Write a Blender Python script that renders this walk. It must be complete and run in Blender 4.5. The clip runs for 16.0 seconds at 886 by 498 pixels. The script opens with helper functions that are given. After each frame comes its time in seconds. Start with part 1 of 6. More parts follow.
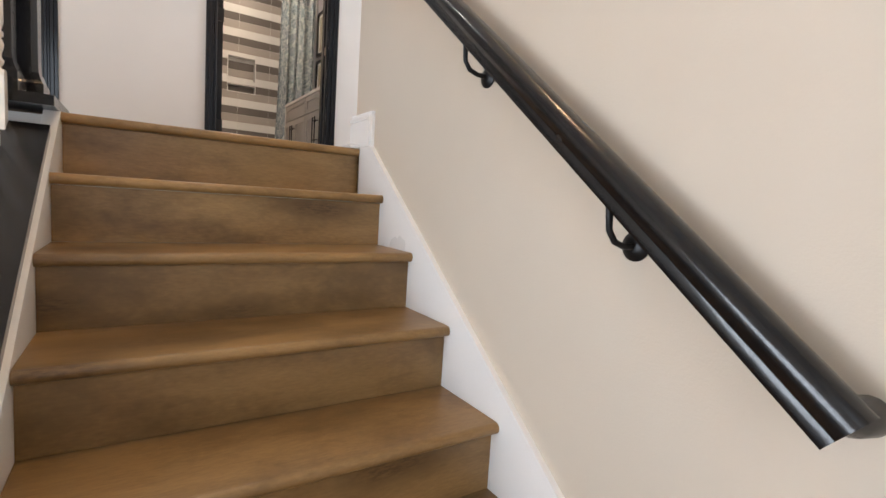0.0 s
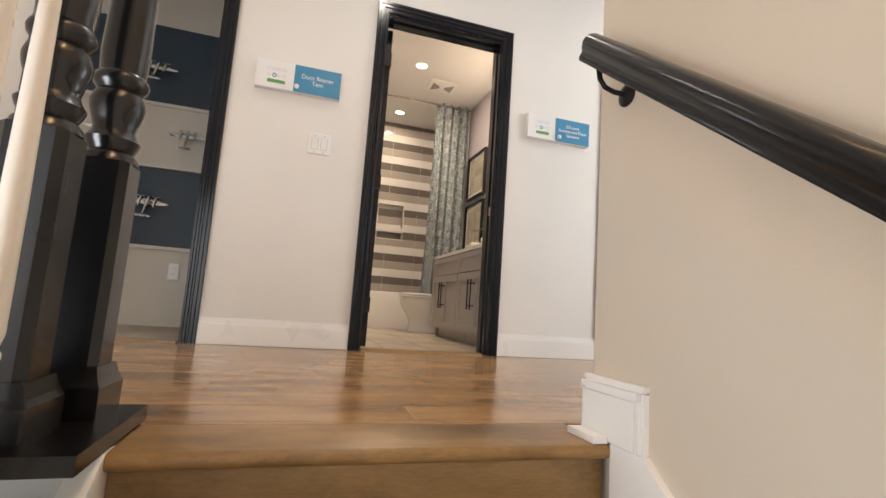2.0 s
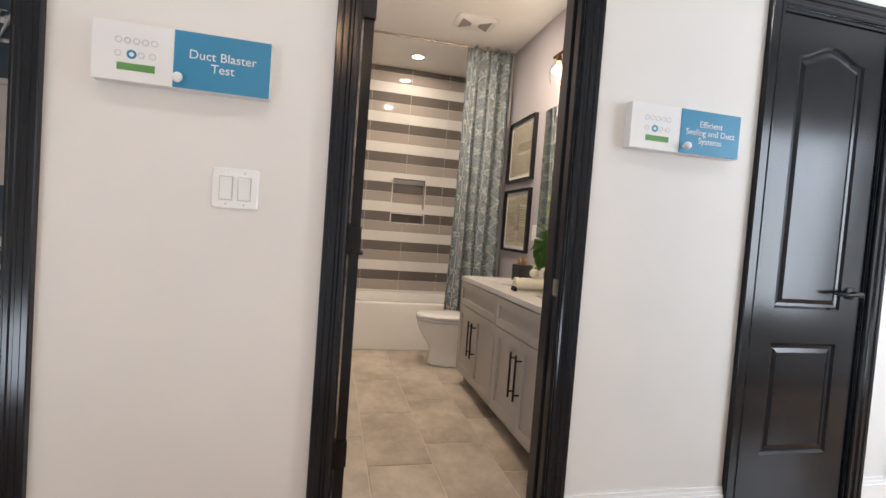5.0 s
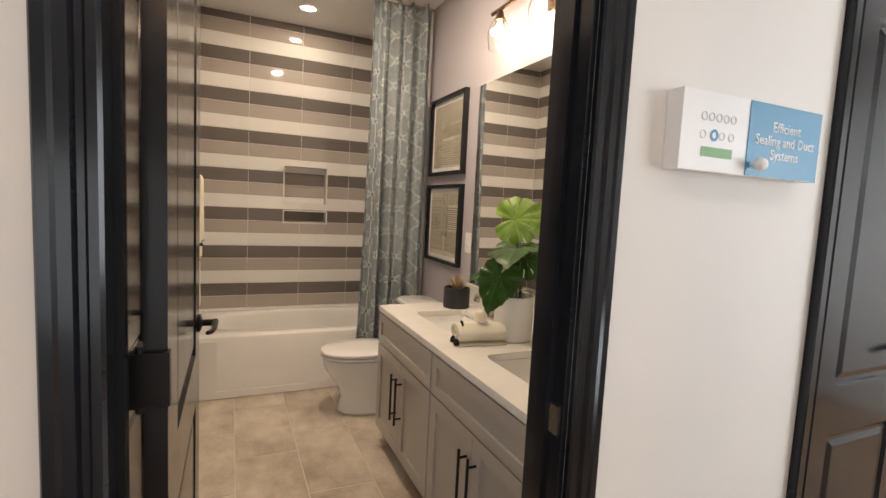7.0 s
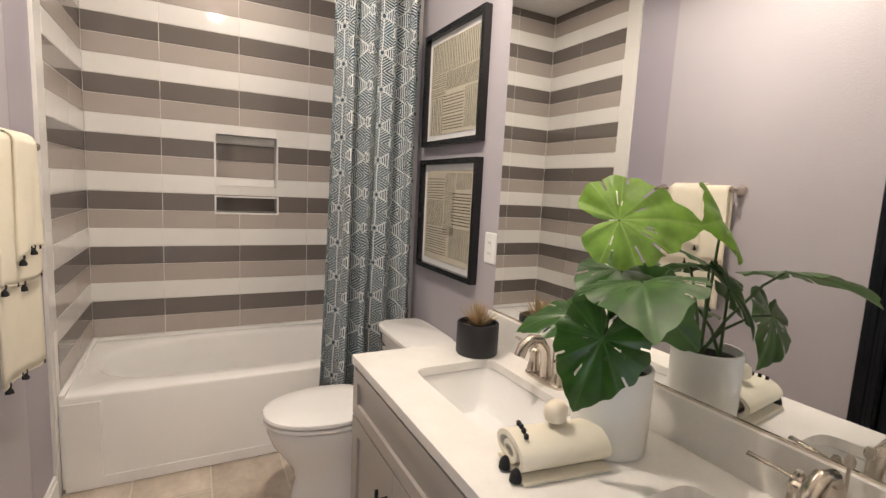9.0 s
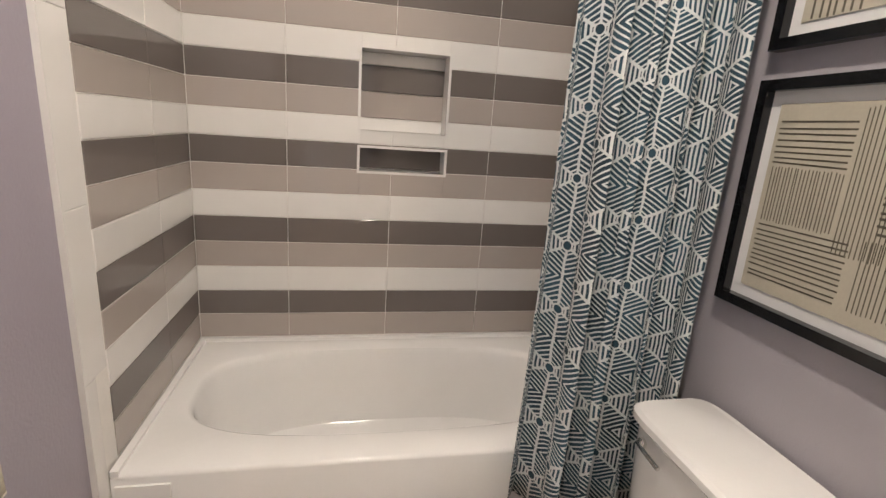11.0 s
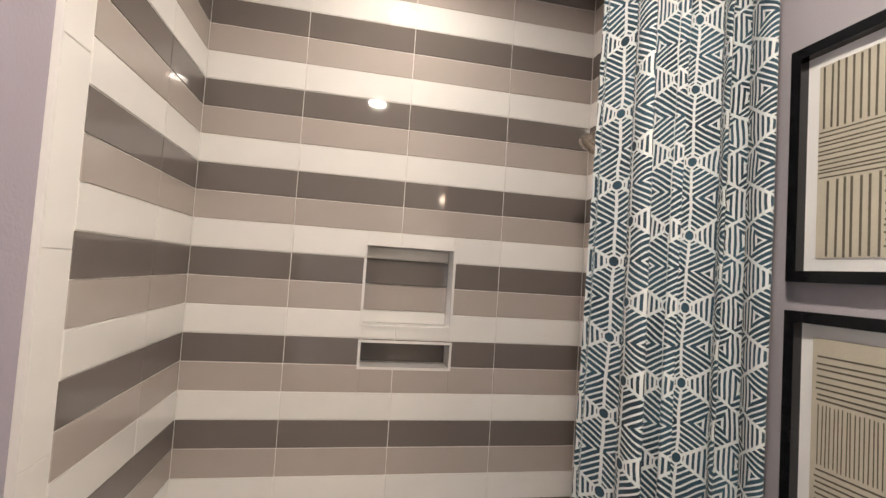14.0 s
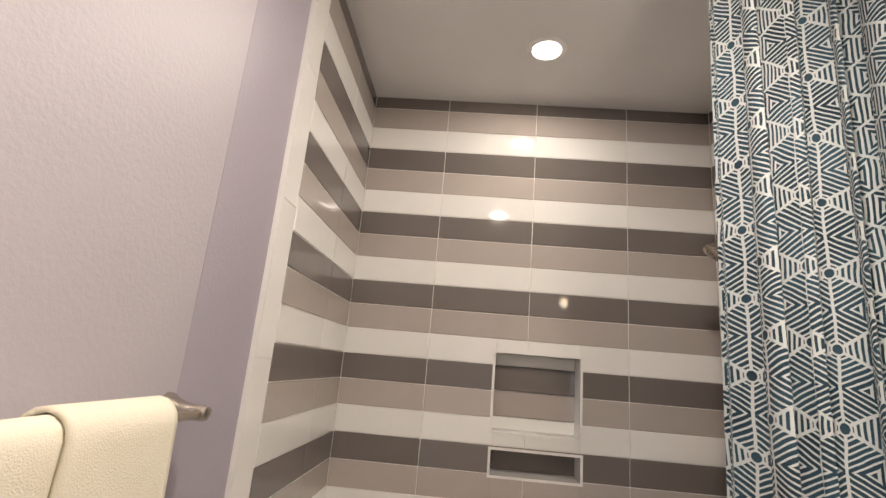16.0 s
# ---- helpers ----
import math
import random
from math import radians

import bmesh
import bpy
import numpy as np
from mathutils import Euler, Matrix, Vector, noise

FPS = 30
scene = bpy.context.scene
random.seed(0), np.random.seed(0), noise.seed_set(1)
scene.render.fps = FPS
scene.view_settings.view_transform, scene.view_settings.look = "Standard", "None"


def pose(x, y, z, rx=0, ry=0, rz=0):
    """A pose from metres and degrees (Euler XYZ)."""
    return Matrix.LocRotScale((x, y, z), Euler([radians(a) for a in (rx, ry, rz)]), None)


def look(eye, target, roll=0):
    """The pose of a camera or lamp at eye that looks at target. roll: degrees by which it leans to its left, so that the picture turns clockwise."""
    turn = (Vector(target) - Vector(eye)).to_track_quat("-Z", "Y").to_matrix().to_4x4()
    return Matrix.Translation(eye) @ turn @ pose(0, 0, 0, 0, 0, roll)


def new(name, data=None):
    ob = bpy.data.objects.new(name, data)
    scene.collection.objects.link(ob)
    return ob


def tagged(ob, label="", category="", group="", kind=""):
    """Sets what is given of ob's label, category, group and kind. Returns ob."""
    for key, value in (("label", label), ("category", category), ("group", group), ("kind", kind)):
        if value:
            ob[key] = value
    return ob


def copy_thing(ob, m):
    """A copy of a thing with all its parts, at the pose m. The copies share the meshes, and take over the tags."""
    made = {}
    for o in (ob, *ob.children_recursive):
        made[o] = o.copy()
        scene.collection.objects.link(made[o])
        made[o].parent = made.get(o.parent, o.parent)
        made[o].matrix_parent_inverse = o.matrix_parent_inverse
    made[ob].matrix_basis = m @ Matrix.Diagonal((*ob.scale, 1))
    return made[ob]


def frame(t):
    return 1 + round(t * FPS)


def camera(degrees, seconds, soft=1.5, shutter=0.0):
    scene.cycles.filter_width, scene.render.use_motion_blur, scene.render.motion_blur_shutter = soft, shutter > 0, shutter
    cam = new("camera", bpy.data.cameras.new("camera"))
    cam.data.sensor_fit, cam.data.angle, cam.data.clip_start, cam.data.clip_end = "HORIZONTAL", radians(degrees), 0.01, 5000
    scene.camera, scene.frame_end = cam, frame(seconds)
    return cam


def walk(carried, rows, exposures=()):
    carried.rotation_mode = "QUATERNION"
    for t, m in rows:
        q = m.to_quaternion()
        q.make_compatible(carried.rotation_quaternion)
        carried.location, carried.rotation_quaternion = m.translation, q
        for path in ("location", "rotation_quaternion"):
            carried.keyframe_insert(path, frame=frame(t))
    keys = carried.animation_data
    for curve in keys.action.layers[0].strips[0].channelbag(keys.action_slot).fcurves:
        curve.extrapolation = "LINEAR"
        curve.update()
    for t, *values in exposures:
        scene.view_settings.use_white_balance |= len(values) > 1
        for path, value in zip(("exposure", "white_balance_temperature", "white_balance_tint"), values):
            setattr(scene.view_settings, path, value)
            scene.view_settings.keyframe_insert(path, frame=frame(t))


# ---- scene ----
cam = camera(85.9, 16.0)
PATH = [
    (0, (-0.407, -3.702, -0.204), (0.673, -2.029, -0.389), 3.6),
    (0.5, (-0.334, -3.469, -0.119), (0.505, -1.655, -0.177), 3.8),
    (1, (-0.309, -3.219, 0.034), (0.412, -1.356, 0.142), 3.7),
    (1.5, (-0.35, -3.009, 0.152), (0.304, -1.132, 0.37), 3.7),
    (2, (-0.337, -2.783, 0.268), (0.236, -0.883, 0.517), 4.0),
    (2.5, (-0.293, -2.59, 0.447), (0.2, -0.667, 0.688), 4.0),
    (3, (-0.265, -2.431, 0.599), (0.189, -0.493, 0.794), 4.1),
    (3.5, (-0.229, -2.216, 0.723), (0.214, -0.27, 0.846), 4.0),
    (6, (0.096, -1.228, 1.292), (0.619, 0.696, 1.133), 3.4),
    (6.5, (0.111, -1.058, 1.349), (0.769, 0.822, 1.17), 3.1),
    (7, (0.19, -0.739, 1.338), (1.009, 1.077, 1.155), 2.9),
    (7.5, (0.267, -0.448, 1.298), (1.251, 1.284, 1.111), 2.7),
    (8, (0.318, -0.173, 1.321), (1.388, 1.502, 1.104), 2.4),
    (8.5, (0.397, 0.024, 1.316), (1.454, 1.706, 1.085), 2.5),
    (9, (0.48, 0.259, 1.341), (1.404, 2.014, 1.09), 2.9),
    (9.5, (0.56, 0.545, 1.315), (1.297, 2.385, 1.046), 3.4),
    (10, (0.551, 0.869, 1.314), (1.118, 2.76, 0.989), 3.9),
    (10.2, (0.556, 1.005, 1.313), (1.056, 2.904, 0.933), 3.8),
    (12.5, (0.544, 1.753, 1.375), (0.897, 3.648, 0.843), 4.0),
    (13, (0.533, 1.665, 1.406), (0.907, 3.601, 1.074), 4.1),
    (13.5, (0.54, 1.611, 1.446), (0.925, 3.571, 1.331), 4.1),
    (14, (0.522, 1.549, 1.508), (0.914, 3.508, 1.605), 3.7),
    (14.5, (0.471, 1.486, 1.543), (0.859, 3.427, 1.83), 3.8),
    (15, (0.418, 1.453, 1.546), (0.766, 3.375, 1.979), 3.7),
    (15.5, (0.434, 1.432, 1.522), (0.637, 3.352, 2.045), 4.1),
    (16, (0.472, 1.402, 1.52), (0.349, 3.34, 1.997), 4.9),
]
P_STAIR, P_SIDE, P_SOUTH, P_BED, P_BOY, P_CAN, P_HALL, P_LAMP, P_BULB = 22, 70, 64, 90, 46, 23, 5.2, 16, 2.8
EXPOSURES = [(0, 0.08, 6450, 11), (0.5, 0.06, 6900, 12), (1.2, 0.04, 6950, 12), (2, 0.10, 7000, 11), (3.5, 0.16, 6600, 10), (6, 0.0, 6350, 10), (7, -0.04, 6900, 11), (7.5, 0.0, 7700, 12), (8, 0.16, 7100, 10), (8.5, 0.27, 6200, 10), (9, 0.25, 5950, 10), (10.2, 0.16, 5850, 10), (12.5, 0.62, 5800, 10), (14, 0.34, 5850, 10), (15.5, 0.12, 5900, 10), (16, 0.12, 5900, 10)]
walk(cam, [(t, look(eye, target, roll)) for t, eye, target, roll in PATH], EXPOSURES)

# ---- world, sun and large lights ----
world = bpy.data.worlds.new("world")
scene.world = world
world.use_nodes = True
wn = world.node_tree
sky = wn.nodes.new("ShaderNodeTexSky")
sky.sky_type, sky.sun_disc = "NISHITA", False
sky.sun_elevation, sky.sun_rotation = radians(40), radians(150)
wn.links.new(sky.outputs[0], wn.nodes["Background"].inputs[0])
wn.nodes["Background"].inputs[1].default_value = 0.1


def lamp(name, kind, m, power, colour, size=0.1, size_y=None):
    data = bpy.data.lights.new(name, kind)
    data.energy, data.color = power, colour
    if kind == "AREA":
        data.shape = "RECTANGLE" if size_y else "DISK"
        data.size = size
        if size_y:
            data.size_y = size_y
    elif kind == "SUN":
        data.angle = size
    else:
        data.shadow_soft_size = size
    ob = new(name, data)
    ob.matrix_world = m
    return ob


WARM, DAY, BATH, SOFT = (1.0, 0.62, 0.32), (0.82, 0.90, 1.0), (1.0, 0.83, 0.64), (1.0, 0.96, 0.92)
lamp("sun", "SUN", look((0, -8, 9), (0.5, 0, 0)), 2.5, (1, 0.95, 0.88), radians(0.6))
# Added daylight from behind the walk, to brighten the hall wall.
lamp("fill_light_stair", "AREA", look((-1.5, -5.36, 0.75), (-0.8, 0, 0.7)), P_STAIR, DAY, 1.3, 1.8)
lamp("window_light_stair_side", "AREA", look((-2.46, -3.2, -0.45), (0.4, -3.3, -0.55)), P_SIDE, DAY, 1.3, 1.2)
lamp("window_light_hall", "AREA", look((3.55, -1.74, 1.35), (3.3, 0.2, 1.1)), P_SOUTH, DAY, 1.3, 1.5)
lamp("window_light_bedroom", "AREA", look((5.7, 2.2, 1.5), (2.6, 1.6, 1.0)), P_BED, DAY, 1.5, 1.5)
# Added fill from an unseen opening, to brighten the boys' room.
lamp("fill_light_boys_room", "AREA", look((-3.95, 2.6, 1.5), (-1.5, 2.2, 1.0)), P_BOY, DAY, 1.2, 1.2)
# Last four are unseen fill: three brighten the hall, one the boys' room.
for x, y, p, c in ((0.70, 2.985, 0.20 * P_CAN, BATH), (0.66, 1.72, P_CAN, BATH), (-0.1, -2.9, P_LAMP, WARM), (0.1, -0.95, P_HALL, SOFT), (1.9, -0.95, P_HALL, SOFT), (-1.6, -0.8, P_HALL, SOFT), (-2.6, 2.4, 14, SOFT)):
    lamp("recessed_or_fill_lamp", "AREA", pose(x, y, 2.709 if c == BATH else 2.732), p, c, 0.10)

# ---- materials ----
def nodes_of(name):
    m = bpy.data.materials.new(name)
    m.use_nodes = True
    nt = m.node_tree
    return m, nt, nt.nodes["Principled BSDF"]


def math_node(nt, op, a, b=None, clamp=False):
    n = nt.nodes.new("ShaderNodeMath")
    n.operation, n.use_clamp = op, clamp
    for i, v in enumerate((a, b)):
        if v is None:
            continue
        if isinstance(v, (int, float)):
            n.inputs[i].default_value = v
        else:
            nt.links.new(v, n.inputs[i])
    return n.outputs[0]


def mix(nt, fac, a, b):
    n = nt.nodes.new("ShaderNodeMix")
    n.data_type = "RGBA"
    for sock, v in ((n.inputs[0], fac), (n.inputs[6], a), (n.inputs[7], b)):
        if isinstance(v, (int, float)):
            sock.default_value = v
        elif isinstance(v, tuple):
            sock.default_value = (*v, 1)
        else:
            nt.links.new(v, sock)
    return n.outputs[2]


def noise_node(nt, vec, scale, detail=4, rough=0.55):
    n = nt.nodes.new("ShaderNodeTexNoise")
    n.inputs["Scale"].default_value, n.inputs["Detail"].default_value, n.inputs["Roughness"].default_value = scale, detail, rough
    if vec is not None:
        nt.links.new(vec, n.inputs["Vector"])
    return n.outputs["Fac"]


def coords(nt, scale=(1, 1, 1), which="Object", shift=None):
    tc = nt.nodes.new("ShaderNodeTexCoord")
    mp = nt.nodes.new("ShaderNodeMapping")
    mp.inputs["Scale"].default_value = scale
    nt.links.new(tc.outputs[which], mp.inputs["Vector"])
    if shift is not None:
        nt.links.new(shift, mp.inputs["Location"])
    return mp.outputs[0]


def ramp(nt, fac, lo, hi):
    n = nt.nodes.new("ShaderNodeMapRange")
    n.inputs["From Min"].default_value, n.inputs["From Max"].default_value = lo, hi
    nt.links.new(fac, n.inputs["Value"])
    return n.outputs[0]


def bump(nt, bsdf, height, strength, distance=0.002):
    b = nt.nodes.new("ShaderNodeBump")
    b.inputs["Strength"].default_value, b.inputs["Distance"].default_value = strength, distance
    nt.links.new(height, b.inputs["Height"])
    nt.links.new(b.outputs[0], bsdf.inputs["Normal"])


def surface(name, colour, rough=0.5, metal=0.0, vary=0.08, scale=6.0, grain=120.0, relief=0.1, coat=0.0, rough_vary=0.08):
    """Plain matter: a base colour that drifts at two scales, with fine relief and uneven gloss."""
    m, nt, b = nodes_of(name)
    v = coords(nt)
    big, fine = noise_node(nt, v, scale), noise_node(nt, v, grain, 2)
    f = math_node(nt, "ADD", math_node(nt, "MULTIPLY", big, 0.7), math_node(nt, "MULTIPLY", fine, 0.3))
    lo, hi = tuple(c * (1 - vary) for c in colour), tuple(min(1, c * (1 + vary)) for c in colour)
    nt.links.new(mix(nt, ramp(nt, f, 0.3, 0.7), lo, hi), b.inputs["Base Color"])
    r = math_node(nt, "ADD", math_node(nt, "MULTIPLY", ramp(nt, big, 0.3, 0.7), rough_vary), rough - rough_vary / 2, True)
    nt.links.new(r, b.inputs["Roughness"])
    b.inputs["Metallic"].default_value = metal
    b.inputs["Coat Weight"].default_value = coat
    b.inputs["Coat Roughness"].default_value = 0.08
    if relief:
        bump(nt, b, fine, relief, 0.0015)
    return m


def painted_wall(name, colour, rough=0.62, peel_scale=210, peel_depth=0.35):
    """Rolled wall paint with an orange-peel texture."""
    m, nt, b = nodes_of(name)
    v = coords(nt)
    big, peel = noise_node(nt, v, 1.3, 3), noise_node(nt, v, peel_scale, 3, 0.6)
    lo, hi = tuple(c * 0.965 for c in colour), tuple(min(1, c * 1.03) for c in colour)
    nt.links.new(mix(nt, ramp(nt, big, 0.3, 0.7), lo, hi), b.inputs["Base Color"])
    b.inputs["Roughness"].default_value = rough
    bump(nt, b, peel, peel_depth, 0.0012)
    return m


def wood(name, light, dark, along="x", knots=True, rough=0.33):
    """Stained boards: streaked grain along one axis, darker figure and a few knots, each board shifted by its own random."""
    m, nt, b = nodes_of(name)
    info = nt.nodes.new("ShaderNodeObjectInfo")
    comb = nt.nodes.new("ShaderNodeCombineXYZ")
    for i, k in enumerate((13.0, 7.0, 5.0)):
        nt.links.new(math_node(nt, "MULTIPLY", info.outputs["Random"], k), comb.inputs[i])
    sc = {"x": (1.7, 8, 8), "y": (8, 1.7, 8), "z": (8, 8, 1.7)}[along]
    v = coords(nt, sc, shift=comb.outputs[0])
    warp = noise_node(nt, v, 1.6, 3)
    fine = noise_node(nt, coords(nt, tuple(c * 4 for c in sc), shift=comb.outputs[0]), 6, 5, 0.65)
    f = math_node(nt, "ADD", math_node(nt, "MULTIPLY", warp, 0.6), math_node(nt, "MULTIPLY", fine, 0.4))
    col = mix(nt, ramp(nt, f, 0.30, 0.66), dark, light)
    blot = noise_node(nt, coords(nt, (2.2, 3.4, 3.4), shift=comb.outputs[0]), 1.5, 5, 0.7)
    col = mix(nt, math_node(nt, "MULTIPLY", ramp(nt, blot, 0.46, 0.66), 0.62, True), col, tuple(c * 0.5 for c in dark))
    col = mix(nt, math_node(nt, "MULTIPLY", math_node(nt, "SUBTRACT", info.outputs["Random"], 0.35), 0.55, True), col, tuple(c * 0.62 for c in dark))
    if knots:
        vo = nt.nodes.new("ShaderNodeTexVoronoi")
        vo.inputs["Scale"].default_value = 1.0
        ks = {"x": (1.7, 5.5, 5.5), "y": (5.5, 1.7, 5.5), "z": (5.5, 5.5, 1.7)}[along]
        nt.links.new(coords(nt, ks, shift=comb.outputs[0]), vo.inputs["Vector"])
        halo = math_node(nt, "MULTIPLY", ramp(nt, vo.outputs["Distance"], 0.50, 0.16), 0.5, True)
        col = mix(nt, halo, col, tuple(c * 0.55 for c in dark))
        k = ramp(nt, vo.outputs["Distance"], 0.24, 0.08)
        k = math_node(nt, "MULTIPLY", k, ramp(nt, fine, 0.35, 0.6), True)
        col = mix(nt, math_node(nt, "MULTIPLY", k, 0.72), col, (0.045, 0.020, 0.008))
    nt.links.new(col, b.inputs["Base Color"])
    nt.links.new(math_node(nt, "ADD", math_node(nt, "MULTIPLY", fine, 0.18), rough - 0.09), b.inputs["Roughness"])
    bump(nt, b, fine, 0.12, 0.001)
    return m


def ceramic(name, colour, rough=0.045):
    """Glazed tile: each one a shade apart, faintly wavy glaze."""
    m, nt, b = nodes_of(name)
    info = nt.nodes.new("ShaderNodeObjectInfo")
    v = coords(nt)
    cloud = noise_node(nt, v, 9, 4)
    f = math_node(nt, "ADD", math_node(nt, "MULTIPLY", cloud, 0.5), math_node(nt, "MULTIPLY", info.outputs["Random"], 0.5))
    nt.links.new(mix(nt, f, tuple(c * 0.93 for c in colour), tuple(min(1, c * 1.07) for c in colour)), b.inputs["Base Color"])
    b.inputs["Roughness"].default_value = rough
    bump(nt, b, noise_node(nt, v, 9, 2), 0.035, 0.002)
    return m


def stone_tile(name):
    """Matt porcelain floor tile with cloudy grey-beige veining."""
    m, nt, b = nodes_of(name)
    info = nt.nodes.new("ShaderNodeObjectInfo")
    comb = nt.nodes.new("ShaderNodeCombineXYZ")
    for i, k in enumerate((9.0, 17.0, 3.0)):
        nt.links.new(math_node(nt, "MULTIPLY", info.outputs["Random"], k), comb.inputs[i])
    v = coords(nt, (1, 0.7, 1), shift=comb.outputs[0])
    a, c = noise_node(nt, v, 3.4, 6, 0.62), noise_node(nt, v, 11, 5, 0.7)
    f = math_node(nt, "ADD", math_node(nt, "MULTIPLY", a, 0.7), math_node(nt, "MULTIPLY", c, 0.3))
    col = mix(nt, ramp(nt, f, 0.36, 0.62), (0.35, 0.285, 0.225), (0.67, 0.59, 0.495))
    nt.links.new(col, b.inputs["Base Color"])
    nt.links.new(math_node(nt, "ADD", math_node(nt, "MULTIPLY", c, 0.25), 0.2), b.inputs["Roughness"])
    bump(nt, b, c, 0.08, 0.001)
    return m


def curtain_cloth():
    """Cotton print: hexagons of hatched wedges in white on teal, a dark dot at every centre."""
    m, nt, b = nodes_of("curtain_print")
    uv = nt.nodes.new("ShaderNodeUVMap")
    sep = nt.nodes.new("ShaderNodeSeparateXYZ")
    wob = nt.nodes.new("ShaderNodeTexNoise")
    wob.inputs["Scale"].default_value = 9
    nt.links.new(uv.outputs[0], wob.inputs["Vector"])
    jog = nt.nodes.new("ShaderNodeVectorMath")
    jog.operation = "MULTIPLY_ADD"
    nt.links.new(wob.outputs["Color"], jog.inputs[0])
    jog.inputs[1].default_value = (0.016, 0.016, 0)
    nt.links.new(uv.outputs[0], jog.inputs[2])
    nt.links.new(jog.outputs[0], sep.inputs[0])
    s = 0.165
    w = s * math.sqrt(3)
    M = lambda op, a, c=None, clamp=False: math_node(nt, op, a, c, clamp)

    def local(off):
        px = M("ADD", sep.outputs[0], off * w)
        py = M("ADD", sep.outputs[1], off * s)
        dx = M("SUBTRACT", px, M("MULTIPLY", M("ROUND", M("DIVIDE", px, w)), w))
        dy = M("SUBTRACT", py, M("MULTIPLY", M("ROUND", M("DIVIDE", py, s)), s))
        return dx, dy, M("ADD", M("MULTIPLY", dx, dx), M("MULTIPLY", dy, dy))

    ax, ay, ar = local(0.0)
    bx, by, br = local(0.5)
    pick = M("LESS_THAN", ar, br)
    sel = lambda p, q: M("ADD", M("MULTIPLY", p, pick), M("MULTIPLY", q, M("SUBTRACT", 1.0, pick)))
    dx, dy = sel(ax, bx), sel(ay, by)
    r = M("SQRT", M("ADD", M("MULTIPLY", dx, dx), M("MULTIPLY", dy, dy)))
    c6, s6 = math.cos(math.pi / 6), 0.5
    d0 = M("ABSOLUTE", dx)
    d1 = M("ABSOLUTE", M("ADD", M("MULTIPLY", dx, s6), M("MULTIPLY", dy, c6)))
    d2 = M("ABSOLUTE", M("SUBTRACT", M("MULTIPLY", dx, s6), M("MULTIPLY", dy, c6)))
    hi = M("MAXIMUM", d0, M("MAXIMUM", d1, d2))
    lo = M("MINIMUM", d0, M("MINIMUM", d1, d2))
    mid = M("SUBTRACT", M("SUBTRACT", M("ADD", d0, M("ADD", d1, d2)), hi), lo)
    spine = M("LESS_THAN", M("SUBTRACT", hi, mid), 0.0034)
    hatch = M("GREATER_THAN", M("FRACT", M("DIVIDE", hi, 0.0114)), M("SUBTRACT", 0.66, M("MULTIPLY", M("GREATER_THAN", d0, M("MAXIMUM", d1, d2)), 0.16)))
    white = M("MAXIMUM", hatch, spine)
    dot = M("LESS_THAN", r, 0.0105)
    white = M("MAXIMUM", white, M("LESS_THAN", r, 0.0150))
    white = M("MULTIPLY", white, M("SUBTRACT", 1.0, dot))
    wash = noise_node(nt, uv.outputs[0], 6, 4)
    ink = mix(nt, ramp(nt, wash, 0.3, 0.7), (0.005, 0.020, 0.034), (0.030, 0.080, 0.118))
    col = mix(nt, white, ink, (0.60, 0.63, 0.63))
    nt.links.new(col, b.inputs["Base Color"])
    b.inputs["Roughness"].default_value = 0.85
    b.inputs["Sheen Weight"].default_value = 0.05
    bump(nt, b, noise_node(nt, uv.outputs[0], 900, 2), 0.15, 0.0006)
    return m


def leaf_skin(name, colour, vein):
    """Waxy leaf: blotched green with paler veins that fan out from the stalk, thin enough to let light through."""
    m, nt, b = nodes_of(name)
    uv = nt.nodes.new("ShaderNodeUVMap")
    sep = nt.nodes.new("ShaderNodeSeparateXYZ")
    nt.links.new(uv.outputs[0], sep.inputs[0])
    M = lambda op, a, c=None, clamp=False: math_node(nt, op, a, c, clamp)
    off = M("MULTIPLY", M("ABSOLUTE", M("SUBTRACT", M("FRACT", M("MULTIPLY", sep.outputs[0], 9.0)), 0.5)), M("ADD", sep.outputs[1], 0.05))
    line = ramp(nt, off, 0.045, 0.012)
    blot = noise_node(nt, coords(nt), 22, 4)
    base = mix(nt, ramp(nt, blot, 0.3, 0.7), tuple(c * 0.68 for c in colour), tuple(c * 1.22 for c in colour))
    col = mix(nt, M("MULTIPLY", line, 0.42, True), base, vein)
    nt.links.new(col, b.inputs["Base Color"])
    b.inputs["Roughness"].default_value = 0.36
    bump(nt, b, M("ADD", off, M("MULTIPLY", blot, 0.15)), 0.5, 0.006)
    tr = nt.nodes.new("ShaderNodeBsdfTranslucent")
    nt.links.new(col, tr.inputs[0])
    mx = nt.nodes.new("ShaderNodeMixShader")
    mx.inputs[0].default_value = 0.22
    nt.links.new(b.outputs[0], mx.inputs[1])
    nt.links.new(tr.outputs[0], mx.inputs[2])
    nt.links.new(mx.outputs[0], nt.nodes["Material Output"].inputs[0])
    return m


def glow(name, colour, strength):
    m, nt, b = nodes_of(name)
    b.inputs["Base Color"].default_value = (*colour, 1)
    b.inputs["Emission Color"].default_value = (*colour, 1)
    b.inputs["Emission Strength"].default_value = strength
    return m


def clear_glass(name, tint=(1, 1, 1)):
    m, nt, b = nodes_of(name)
    b.inputs["Base Color"].default_value = (*tint, 1)
    b.inputs["Transmission Weight"].default_value = 1
    b.inputs["Roughness"].default_value = 0.02
    b.inputs["IOR"].default_value = 1.25
    return m


